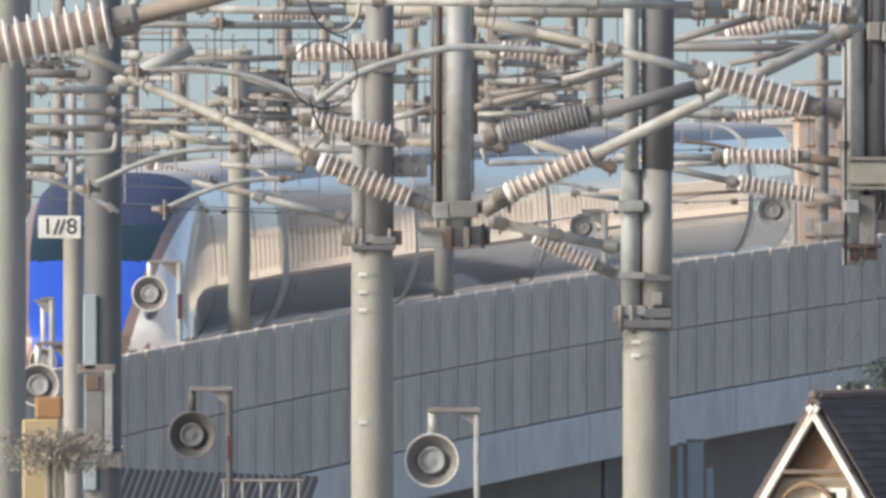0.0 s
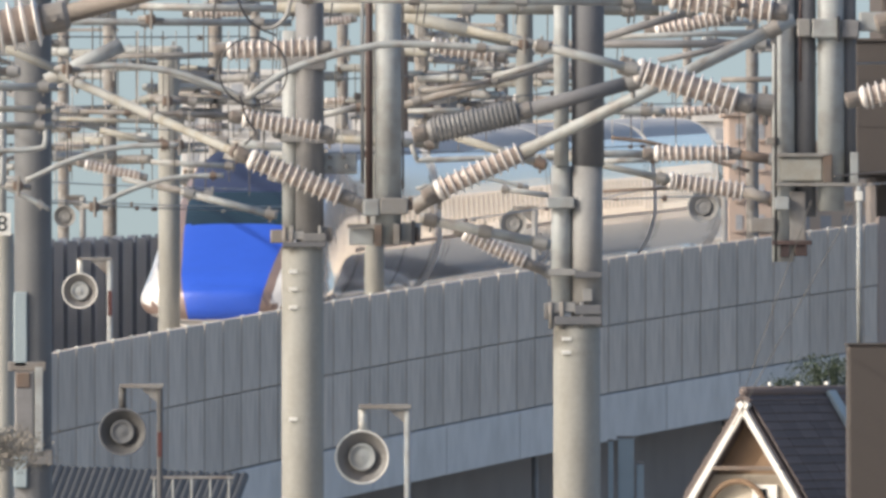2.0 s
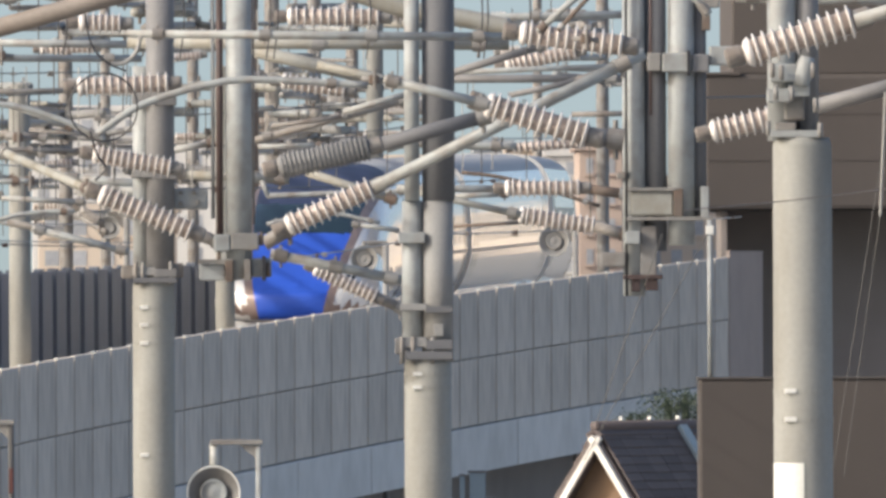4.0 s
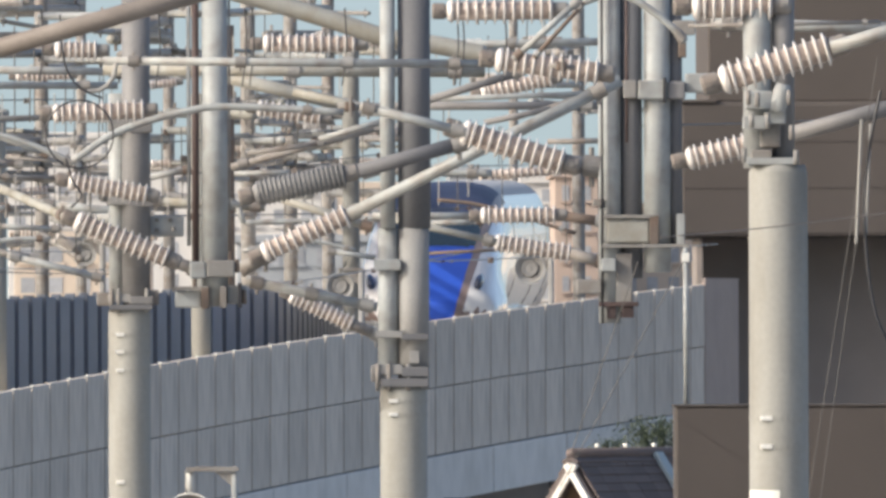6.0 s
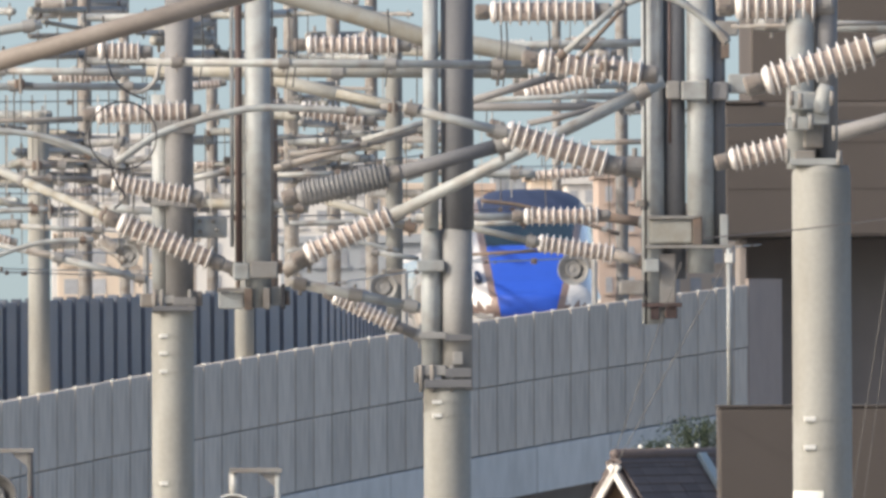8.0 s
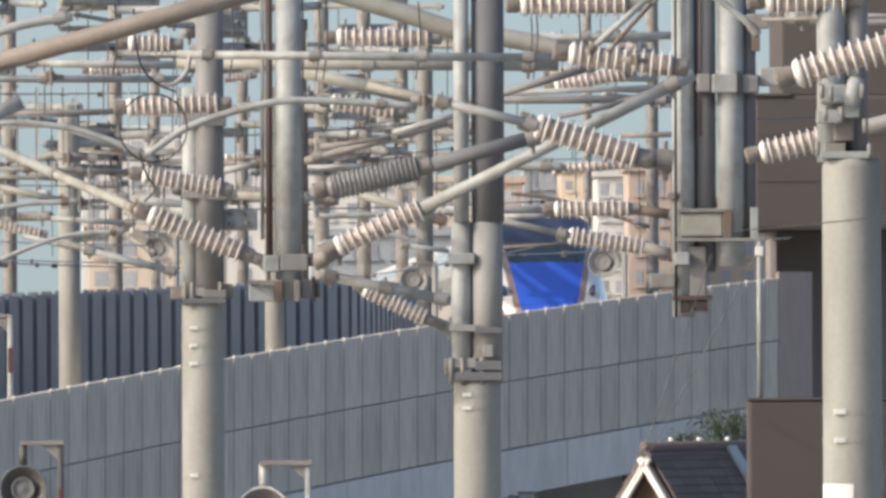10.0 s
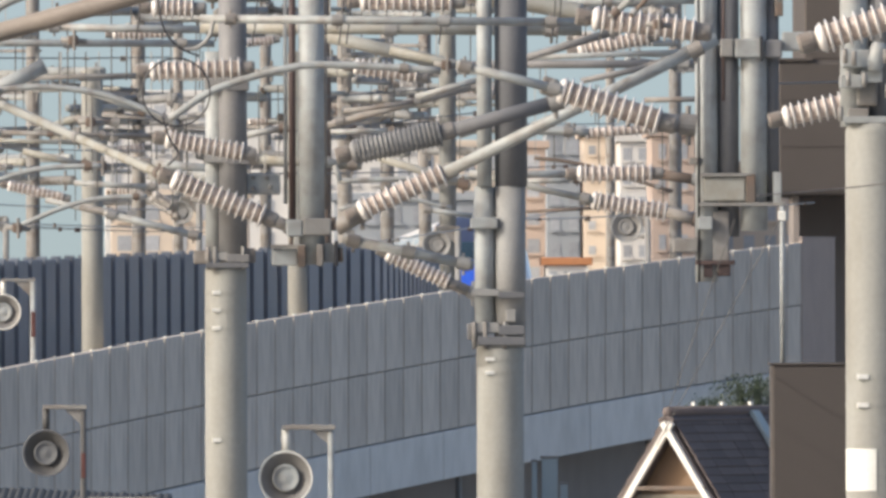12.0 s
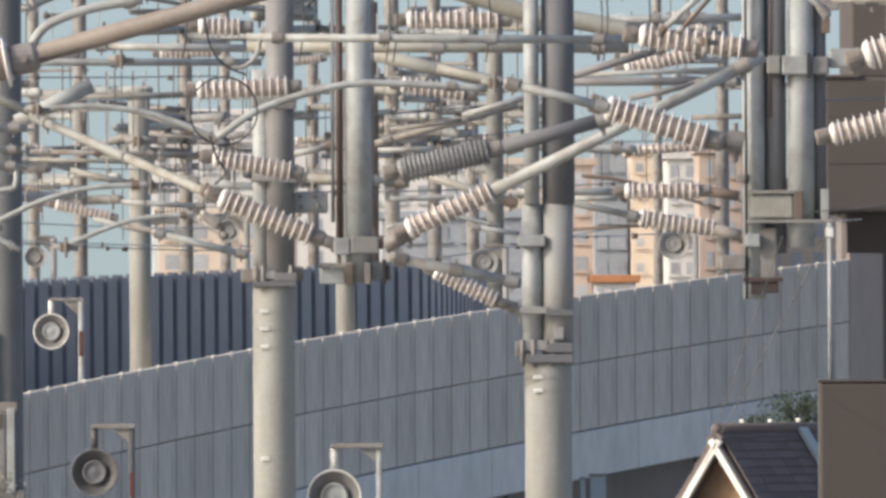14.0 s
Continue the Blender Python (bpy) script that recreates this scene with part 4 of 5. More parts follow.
# the loop of black cable
loop = [spot(572 + 60 * math.cos(a), 132 + 60 * math.sin(a), 150.0) for a in [math.pi * 2 * i / 20 for i in range(21)]]
wire(loop, 0.008, CABLE, "cable_loop", "round loop of thin black cable", "cable")
wire([spot(u, v, 150.0) for u, v in ((538, -80), (543, -10), (556, 30), (580, 54), (612, 68))], 0.009, CABLE, "hanging_cable", "thin black cable that runs into a loop", "cable")
wire([spot(u, v, 152.0) for u, v in ((586, 56), (610, 53), (630, 34), (638, 6))], 0.017, WIRE_PALE, "bent_tube", "short bent grey steel tube", "tube", 10)
wire([spot(u, v, 150.0) for u, v in ((548, 175), (560, 215), (575, 240), (556, 262))], 0.010, CABLE, "hanging_cable", "loose end of black cable", "cable")
for u in (1250, 1042, 1240, 712, 865, 878, 1325, 505, 660):
    wire([spot(u, -90, 200.0), spot(u + 3, -20, 200.0), spot(u - 5, 48, 200.0)], 0.009, CABLE, "hanging_cable", "loose hanging black cable", "cable")
wire([spot(u, v, 150.0) for u, v in ((1990, 60), (1965, 190), (1962, 320), (1985, 470), (2050, 560))], 0.014, CABLE, "hanging_cable", "thick hanging black cable", "cable")


# ---- buildings ----
def brown_building():
    """A brown building whose upper storey overhangs an open, dim ground floor."""
    d = 455.0
    t = thing("brown_building", "brown rendered building with an overhanging upper floor", "building", at=spot(1900, 480, d))
    t.location.z = 0
    o = t.location
    right = spot(2500, 0, d).x - o.x

    def blk(name, u0, v0, u1, v1, near, far, mat, label="", bev=0.05):
        a, b = spot(u0, v1, d) - o, spot(u1, v0, d) - o
        return part(name, box_bm((a.x, near, a.z), (b.x, far, b.z), bev), mat, t, label)

    up = blk("upper_floor", 1634, 78, 2500, 318, 0.0, 12.4, BROWN_WALL, "brown rendered upper storey", 0.10)
    blk("tower", 1686, -400, 2500, 78, 1.0, 12.0, BROWN_WALL)
    blk("cornice", 1630, 74, 1700, 80, -0.06, 1.0, BROWN_WALL, "", 0.02)
    for v in (150, 232):
        a = spot(1634, v, d) - o
        part("joint_bead", box_bm((a.x + 0.1, -0.012, a.z), (right, 0.01, a.z + 0.03)), BROWN_DEEP, up)
    a = spot(1664, 318, d) - o
    # wall added at the left end to keep sun off the back wall
    part("sun_block_wall", box_bm((a.x, 0.5, 0), (a.x + 0.15, 4.6, a.z), 0.02), BROWN_DARK, t)
    part("back_wall", box_bm((a.x + 0.15, 4.3, 0), (right, 4.6, a.z), 0.02), BROWN_DARK, t, "recessed brown lower wall")


brown_building()
a = spot(1624, 618, 268.0)
lb = thing("low_block", "low brown rendered block with a pipe on it", "outbuilding", at=(a.x, a.y, 0))
part("wall", box_bm((0, 0, 0), (3.4, 1.15, a.z), 0.04), BROWN_DEEP, lb)
part("coping", box_bm((-0.02, -0.02, a.z), (3.42, 1.17, a.z + 0.03), 0.01), BROWN_DEEP, lb)


def house():
    """A small house with a tiled gable roof, white bargeboards, and a gable that faces the eye."""
    d = 285.0
    k = d / FAR
    apex = spot(1437, 700, d)
    t = thing("house", "small house with a dark tiled gable roof and white bargeboards", "house", at=(apex.x, apex.y, 0))
    o = t.location
    zt = apex.z
    half, rise = 2.1, 2.1 * 1.55
    turn = Matrix.Rotation(radians(-26), 4, "Z")
    t.matrix_world = Matrix.Translation(o) @ turn
    depth = 6.0
    bm = box_bm((-half + 0.25, 0.35, 0), (half - 0.25, depth, zt - rise - 0.2))
    part("wall", bm, HOUSE_WALL, t)
    bm = bmesh.new()
    f = [bm.verts.new(p) for p in ((-half + 0.25, 0.3, zt - rise), (half - 0.25, 0.3, zt - rise), (0, 0.3, zt - 0.3), (-half + 0.25, depth, zt - rise), (half - 0.25, depth, zt - rise), (0, depth, zt - 0.3))]
    for q in ((0, 1, 2), (3, 5, 4), (0, 3, 4, 1), (1, 4, 5, 2), (0, 2, 5, 3)):
        bm.faces.new([f[i] for i in q])
    bmesh.ops.recalc_face_normals(bm, faces=bm.faces)
    part("gable", bm, GABLE, t, "ochre rendered gable")
    slope = math.atan2(rise, half)
    ln = math.hypot(half, rise) + 0.35
    for s in (-1, 1):
        m = Matrix.Translation((0, 0, zt - 0.03)) @ Matrix.Rotation(s * slope, 4, "Y")
        bm = box_bm((0 if s > 0 else -ln, 0.0, -0.15), (ln if s > 0 else 0, depth + 0.3, -0.02))
        bmesh.ops.transform(bm, matrix=m, verts=bm.verts)
        rf = part("roof", bm, ROOF_TILE, t, "dark tiled roof slope")
        bm = box_bm((0.03 if s > 0 else -ln, -0.06, -0.145), (ln if s > 0 else -0.03, 0.02, -0.055), 0.01)
        bmesh.ops.transform(bm, matrix=Matrix.Translation((0.03, 0, -0.04)) @ m, verts=bm.verts)
        part("bargeboard", bm, WHITE_WOOD, t, "white bargeboard")
        # courses of tiles
        tile = bpy.data.meshes.new("tile")
        tb = box_bm((0, 0.0, 0), (0.17 if s > 0 else 0.30, 0.515, 0.028), 0.005)
        tb.to_mesh(tile)
        tb.free()
        tile.materials.append(ROOF_TILE)
        step = 0.14 if s > 0 else 0.27
        for i in range(17 if s > 0 else 9):
            for j in range(12):
                ob = new("tile", tile)
                ob.parent = rf
                x = 0.04 + i * step
                y = 0.06 + j * 0.52 + rng.uniform(-0.006, 0.006)
                mm = m @ Matrix.Translation((x if s > 0 else -x - 0.30, y, rng.uniform(0, 0.006))) @ Matrix.Rotation(radians((-6 if s > 0 else 4) + rng.uniform(-0.8, 0.8)), 4, "Y")
                ob.matrix_basis = mm
    bm = box_bm((0.05, 2.65, 0.03), (ln, 2.90, 0.10), 0.01)
    bmesh.ops.transform(bm, matrix=Matrix.Translation((0, 0, zt)) @ Matrix.Rotation(slope, 4, "Y"), verts=bm.verts)
    part("flashing", bm, PALE_BLUE, t, "grey-blue metal flashing strip")
    part("ridge", sweep_bm([Vector((0, 0.04, zt + 0.0)), Vector((0, depth + 0.3, zt + 0.0))], 0.075, 12), ROOF_TILE, t, "dark ridge tiles", True)
    for j in range(5):
        part("ridge_stop", box_bm((-0.03, 0.9 + j * 0.95, zt + 0.08), (0.03, 0.95 + j * 0.95, zt + 0.13), 0.01), SIGN, t, "small white ridge fitting")
    # below the tie beam: a cream panel, a curved brace and a narrow window
    bm = bmesh.new()
    rows = [[bm.verts.new((x, y, z)) for x, z in ((-0.56, zt - 1.16), (0.56, zt - 1.16), (1.55, zt - 3.0), (-1.55, zt - 3.0))] for y in (0.24, 0.29)]
    bm.faces.new(rows[0])
    bm.faces.new(rows[1][::-1])
    for k in range(4):
        bm.faces.new((rows[0][k], rows[0][(k + 1) % 4], rows[1][(k + 1) % 4], rows[1][k]))
    bmesh.ops.recalc_face_normals(bm, faces=bm.faces)
    part("gable_panel", bm, HOUSE_WALL, t, "cream rendered panel below the tie beam")
    w = part("window_frame", box_bm((0.06, 0.17, zt - 2.5), (0.46, 0.25, zt - 1.30), 0.02), WHITE_WOOD, t)
    part("pane", box_bm((0.18, 0.155, zt - 2.45), (0.30, 0.18, zt - 1.36)), GLASS_DARK, w)
    arch = [Vector((-0.12 + 0.46 * math.sin(a), 0.10, zt - 1.75 + 0.50 * math.cos(a))) for a in [radians(k * 10 - 60) for k in range(14)]]
    part("curved_brace", sweep_bm(arch, 0.04, 8), GABLE, t, "curved ochre timber brace", True)
    part("tie_beam", box_bm((-0.62, -0.05, zt - 1.10), (0.62, 0.06, zt - 1.04), 0.01), RUST, t, "weathered tie beam")

house()


def block(u0, u1, v_top, d, deep, mat, rows, cols, label, win=(0.5, 0.5), roof=None, v_low=480):
    """A far building with storeys of windows."""
    a, b = spot(u0, v_top, d), spot(u1, v_top, d)
    t = thing("apartment_building", label, "building", "far buildings", at=((a.x + b.x) / 2, d, 0))
    w, h = b.x - a.x, a.z
    part("wall", box_bm((-w / 2, 0, 0), (w / 2, deep, h), 0.05), mat, t)
    part("roof", box_bm((-w / 2 - 0.2, -0.2, h), (w / 2 + 0.2, deep + 0.2, h + 0.35), 0.04), roof or mat, t)
    low = spot(0, v_low, d).z
    sh, sw = (h - low) / rows, w / cols
    me = bpy.data.meshes.new("window")
    bm = box_bm((-sw * win[0] / 2, -0.03, -sh * win[1] / 2), (sw * win[0] / 2, 0.06, sh * win[1] / 2))
    bm.to_mesh(me)
    bm.free()
    me.materials.append(WINDOW)
    fr = bpy.data.meshes.new("sill")
    bm = box_bm((-sw * win[0] / 2 - 0.08, -0.14, -sh * win[1] / 2 - 0.12), (sw * win[0] / 2 + 0.08, 0.04, -sh * win[1] / 2))
    bm.to_mesh(fr)
    bm.free()
    fr.materials.append(mat)
    for i in range(rows):
        for j in range(cols):
            o = new("window", me)
            o.parent = t
            o.location = (-w / 2 + (j + 0.5) * sw, 0, h - (i + 0.5) * sh)
            s = new("sill", fr)
            s.parent = o
    return t


block(455, 700, 318, 860.0, 12, CREAM_BLOCK, 3, 5, "cream rendered building with windows beyond the viaduct")
block(445, 640, 140, 1080.0, 12, WHITE_BLOCK, 6, 5, "pinkish white building in the distance")
block(850, 1110, 325, 900.0, 12, GREY_BLOCK, 3, 6, "blue-grey building with windows beyond the viaduct")
block(660, 1000, 195, 1000.0, 14, WHITE_BLOCK, 5, 7, "pale grey building in the distance")
block(1000, 1180, 230, 1040.0, 14, CREAM_BLOCK, 4, 5, "cream building in the distance")
block(1182, 1225, 232, 960.0, 12, PINK_BLOCK, 5, 1, "narrow pinkish tiled building beyond the viaduct")
block(1226, 1291, 206, 980.0, 12, GREY_BLOCK, 6, 2, "blue-grey apartment building beyond the viaduct")
block(1292, 1354, 214, 960.0, 12, CREAM_BLOCK, 6, 2, "narrow cream building beyond the viaduct", (0.4, 0.35))
block(1356, 1410, 222, 950.0, 10, WHITE_BLOCK, 6, 2, "white building with a pale roof beyond the viaduct")
block(1412, 1490, 212, 920.0, 12, PINK_BLOCK, 5, 2, "pinkish tiled apartment building beyond the viaduct", (0.3, 0.5))
block(1490, 1680, 270, 930.0, 12, CREAM_BLOCK, 4, 5, "cream apartment building beyond the viaduct")
block(1226, 1300, 440, 900.0, 8, WHITE_BLOCK, 1, 3, "low building with an orange roof beyond the viaduct", roof=ORANGE_ROOF)
# unseen bright blocks, added beside the line for the train's glossy side to mirror
for x, d, w, h in ((62, 720, 26, 17), (95, 760, 30, 21), (70, 850, 34, 19), (120, 900, 40, 24)):
    c = 784 + x / d * FAR
    block(c - w / 2 / d * FAR, c + w / 2 / d * FAR, LEVEL - (h - EYE) / d * FAR, float(d), 12, TOWN, 4, 6, "unseen cream block added for the train side to mirror").rotation_euler.z = radians(-40)

# things at the foot of the dark pole
shed = thing("shed_roof", "dark grey corrugated shed roof with a low railing", "shed", at=spot(360, 850, 250.0))
shed.location.z = 0
zz = spot(0, 848, 250.0).z
part("body", box_bm((-1.1, 0.3, 0), (1.1, 3.6, zz - 0.35), 0.03), SHADE_STEEL, shed)
for i in range(28):
    x = -1.25 + i * 0.092
    part("roof_sheet", sweep_bm([Vector((x, 0, zz - 0.34)), Vector((x + 0.1, 3.8, zz + 0.06 - 0.12 * i / 28 + rng.uniform(-0.01, 0.01)))], 0.058, 8), SLATE, shed)
for i in range(5):
    part("rail_post", sweep_bm([Vector((0.25 + i * 0.23, 0.1, zz - 0.4)), Vector((0.25 + i * 0.23, 0.1, zz - 0.02))], 0.016, 6), GALV, shed)
part("rail", sweep_bm([Vector((0.2, 0.1, zz - 0.02)), Vector((1.22, 0.1, zz - 0.02))], 0.02, 6), GALV_DULL, shed)
yb = thing("yellow_cabinet", "faded yellow trackside cabinet with an orange top", "cabinet", at=spot(72, 800, 180.0))
yb.location.z = 0
zz = spot(0, 742, 180.0).z
part("body", box_bm((-0.16, -0.15, 0), (0.17, 0.25, zz), 0.02), YELLOW, yb)
part("top", box_bm((-0.05, -0.1, zz), (0.20, 0.2, zz + 0.2), 0.03), surface("orange_paint", (0.36, 0.20, 0.10), 0.6), yb, "orange top")


def plant(u, v, d, wide, high, n, mat, label, name, leaf):
    """Many small leaves on thin stems."""
    c = spot(u, v, d)
    t = thing(name, label, "plant", at=(c.x, c.y, 0))
    r_ = random.Random(int(u))
    bm = bmesh.new()
    for i in range(n):
        p = Vector((r_.gauss(0, wide / 3), r_.gauss(0, wide / 3), c.z + r_.uniform(-high, high) * (0.4 + 0.6 * r_.random())))
        a, b = [Vector((r_.uniform(-1, 1), r_.uniform(-1, 1), r_.uniform(-1, 1))).normalized() * leaf * r_.uniform(0.6, 1.3) for _ in range(2)]
        bm.faces.new([bm.verts.new(q) for q in (p, p + a, p + a + b * 0.6, p + b)])
    tagged(part("leaves", bm, mat, t), kind="stuff")
    for i in range(7):
        bm = bmesh.new()
        x, y = r_.gauss(0, wide / 5), r_.gauss(0, wide / 5)
        sweep_bm([Vector((x * 0.3, y * 0.3, 0)), Vector((x, y, c.z)), Vector((x * 1.8, y * 1.8, c.z + high * r_.random()))], [0.03, 0.02, 0.008], 5, bm)
        part("stem", bm, mat, t)


plant(1590, 668, 300.0, 0.8, 0.30, 1600, LEAF, "dark green leafy bush behind the house", "bush", 0.034)
plant(1512, 690, 296.0, 0.4, 0.14, 500, LEAF, "small dark green bush behind the house", "bush", 0.03)
plant(104, 800, 178.0, 0.66, 0.22, 4200, STRAW, "dry greyish plant beside a yellow cabinet", "dry_plant", 0.022)


# ---- the train ----
def track(d):
    """The rail under the train at d metres ahead."""
    ds = (300, 362, 380, 400, 412, 449, 490, 512, 575, 625, 648, 680, 718, 765, 1000, 1300)
    xs = (-9.8, -6.47, -5.18, -3.34, -2.11, 1.97, 5.95, 7.11, 7.86, 7.34, 6.95, 5.95, 4.95, 3.7, -4.0, -23.0)
    zs = (-3.0, -1.66, -1.35, -1.02, -0.82, -0.22, 0.26, 0.42, 0.05, -0.42, -0.65, -0.92, -1.28, -1.72, -3.6, -5.6)
    # a smooth line through the places
    i = max(1, min(len(ds) - 3, int(np.searchsorted(ds, d)) - 1))
    s = (d - ds[i]) / (ds[i + 1] - ds[i])

    def herm(v):
        m0 = (v[i + 1] - v[i - 1]) / (ds[i + 1] - ds[i - 1]) * (ds[i + 1] - ds[i])
        m1 = (v[i + 2] - v[i]) / (ds[i + 2] - ds[i]) * (ds[i + 1] - ds[i])
        return v[i] * (2 * s ** 3 - 3 * s * s + 1) + m0 * (s ** 3 - 2 * s * s + s) + v[i + 1] * (3 * s * s - 2 * s ** 3) + m1 * (s ** 3 - s * s)
    return Vector((herm(xs), d, EYE + herm(zs)))


LINE = [track(320 + i * 0.5) for i in range(1900)]
RUN = [0.0]
for a, b in zip(LINE, LINE[1:]):
    RUN.append(RUN[-1] + (b - a).length)


def on_line(s):
    i = max(0, min(len(RUN) - 2, int(np.searchsorted(RUN, s)) - 1))
    return LINE[i].lerp(LINE[i + 1], (s - RUN[i]) / (RUN[i + 1] - RUN[i]))


def run_at(d):
    return RUN[int((d - 320) / 0.5)]


def line_bed():
    """The track bed under the train, with its two rails, on a solid concrete wall beyond the viaduct."""
    pts = [on_line(i * 6.0) for i in range(130)]
    bm = bmesh.new()
    rows = []
    for p in pts:
        low = -2.2 if p.y < 470 else -p.z
        rows.append([bm.verts.new(p + Vector((x, 0, z))) for x, z in ((-1.7, -1.20), (1.7, -1.20), (1.7, low), (-1.7, low))])
    for r0_, r1_ in zip(rows, rows[1:]):
        for k in range(4):
            bm.faces.new((r0_[k], r0_[(k + 1) % 4], r1_[(k + 1) % 4], r1_[k]))
    bmesh.ops.recalc_face_normals(bm, faces=bm.faces)
    bed = tagged(part("track_bed", bm, GIRDER), "pale concrete track bed of the railway line", "track bed", kind="structure")
    for s in (-0.72, 0.72):
        part("rail", sweep_bm([p + Vector((s, 0, -1.12)) for p in pts], 0.07, 6), RUST, bed, "steel rail")


line_bed()


BELT = 1.15


def tuck(z):
    """How far the side leans in below the belt of a car."""
    return 0.20 * max(BELT - z, 0.0)


def side_x(z):
    """Half the width of a car at the height z."""
    c = max(-0.999, min(0.999, (z + 0.12) / 1.71 - 1))
    return 1.68 * (1 - abs(c) ** 4) ** 0.25 * (1 - 0.07 * max(c, 0)) - tuck(z)


def side_strip(s, y0, y1, z0, z1, proud, n=6):
    """A thin curved strip that lies on the side of a car."""
    bm = bmesh.new()
    rows = []
    for k in range(n + 1):
        z = z0 + (z1 - z0) * k / n
        rows.append([bm.verts.new((s * (side_x(z) + e), y, z)) for e, y in ((proud, y0), (proud, y1), (-0.03, y1), (-0.03, y0))])
    for r0_, r1_ in zip(rows, rows[1:]):
        for k in range(4):
            bm.faces.new((r0_[k], r0_[(k + 1) % 4], r1_[(k + 1) % 4], r1_[k]))
    bm.faces.new(rows[0])
    bm.faces.new(rows[-1][::-1])
    bmesh.ops.recalc_face_normals(bm, faces=bm.faces)
    return bm


PANES = {}


def side_window(t, s, y):
    if s not in PANES:
        me = bpy.data.meshes.new("side_window")
        bm = side_strip(s, 0, 0.44, 1.36, 1.98, 0.005)
        bm.to_mesh(me)
        bm.free()
        me.materials.append(CAR_WINDOW)
        PANES[s] = me
    ob = new("side_window", PANES[s])
    ob.parent = t
    ob.location.y = y


def belt_stripe(t, s, y0, y1):
    part("belt_stripe", side_strip(s, y0, y1, BELT - 0.02, BELT + 0.06, 0.004, 3), COPPER, t, "copper-brown belt stripe")


def nose_section(y):
    """Half width and top of the tapering end car, y metres from its tip."""
    f = min(y / 8.5, 1.0)
    w = 1.40 + 0.28 * min(1, (y / 2.0)) ** 0.6
    top = 0.80 + (3.42 - 0.80) * (1 - (1 - f) ** 1.6) if f < 1 else 3.42
    return w, top


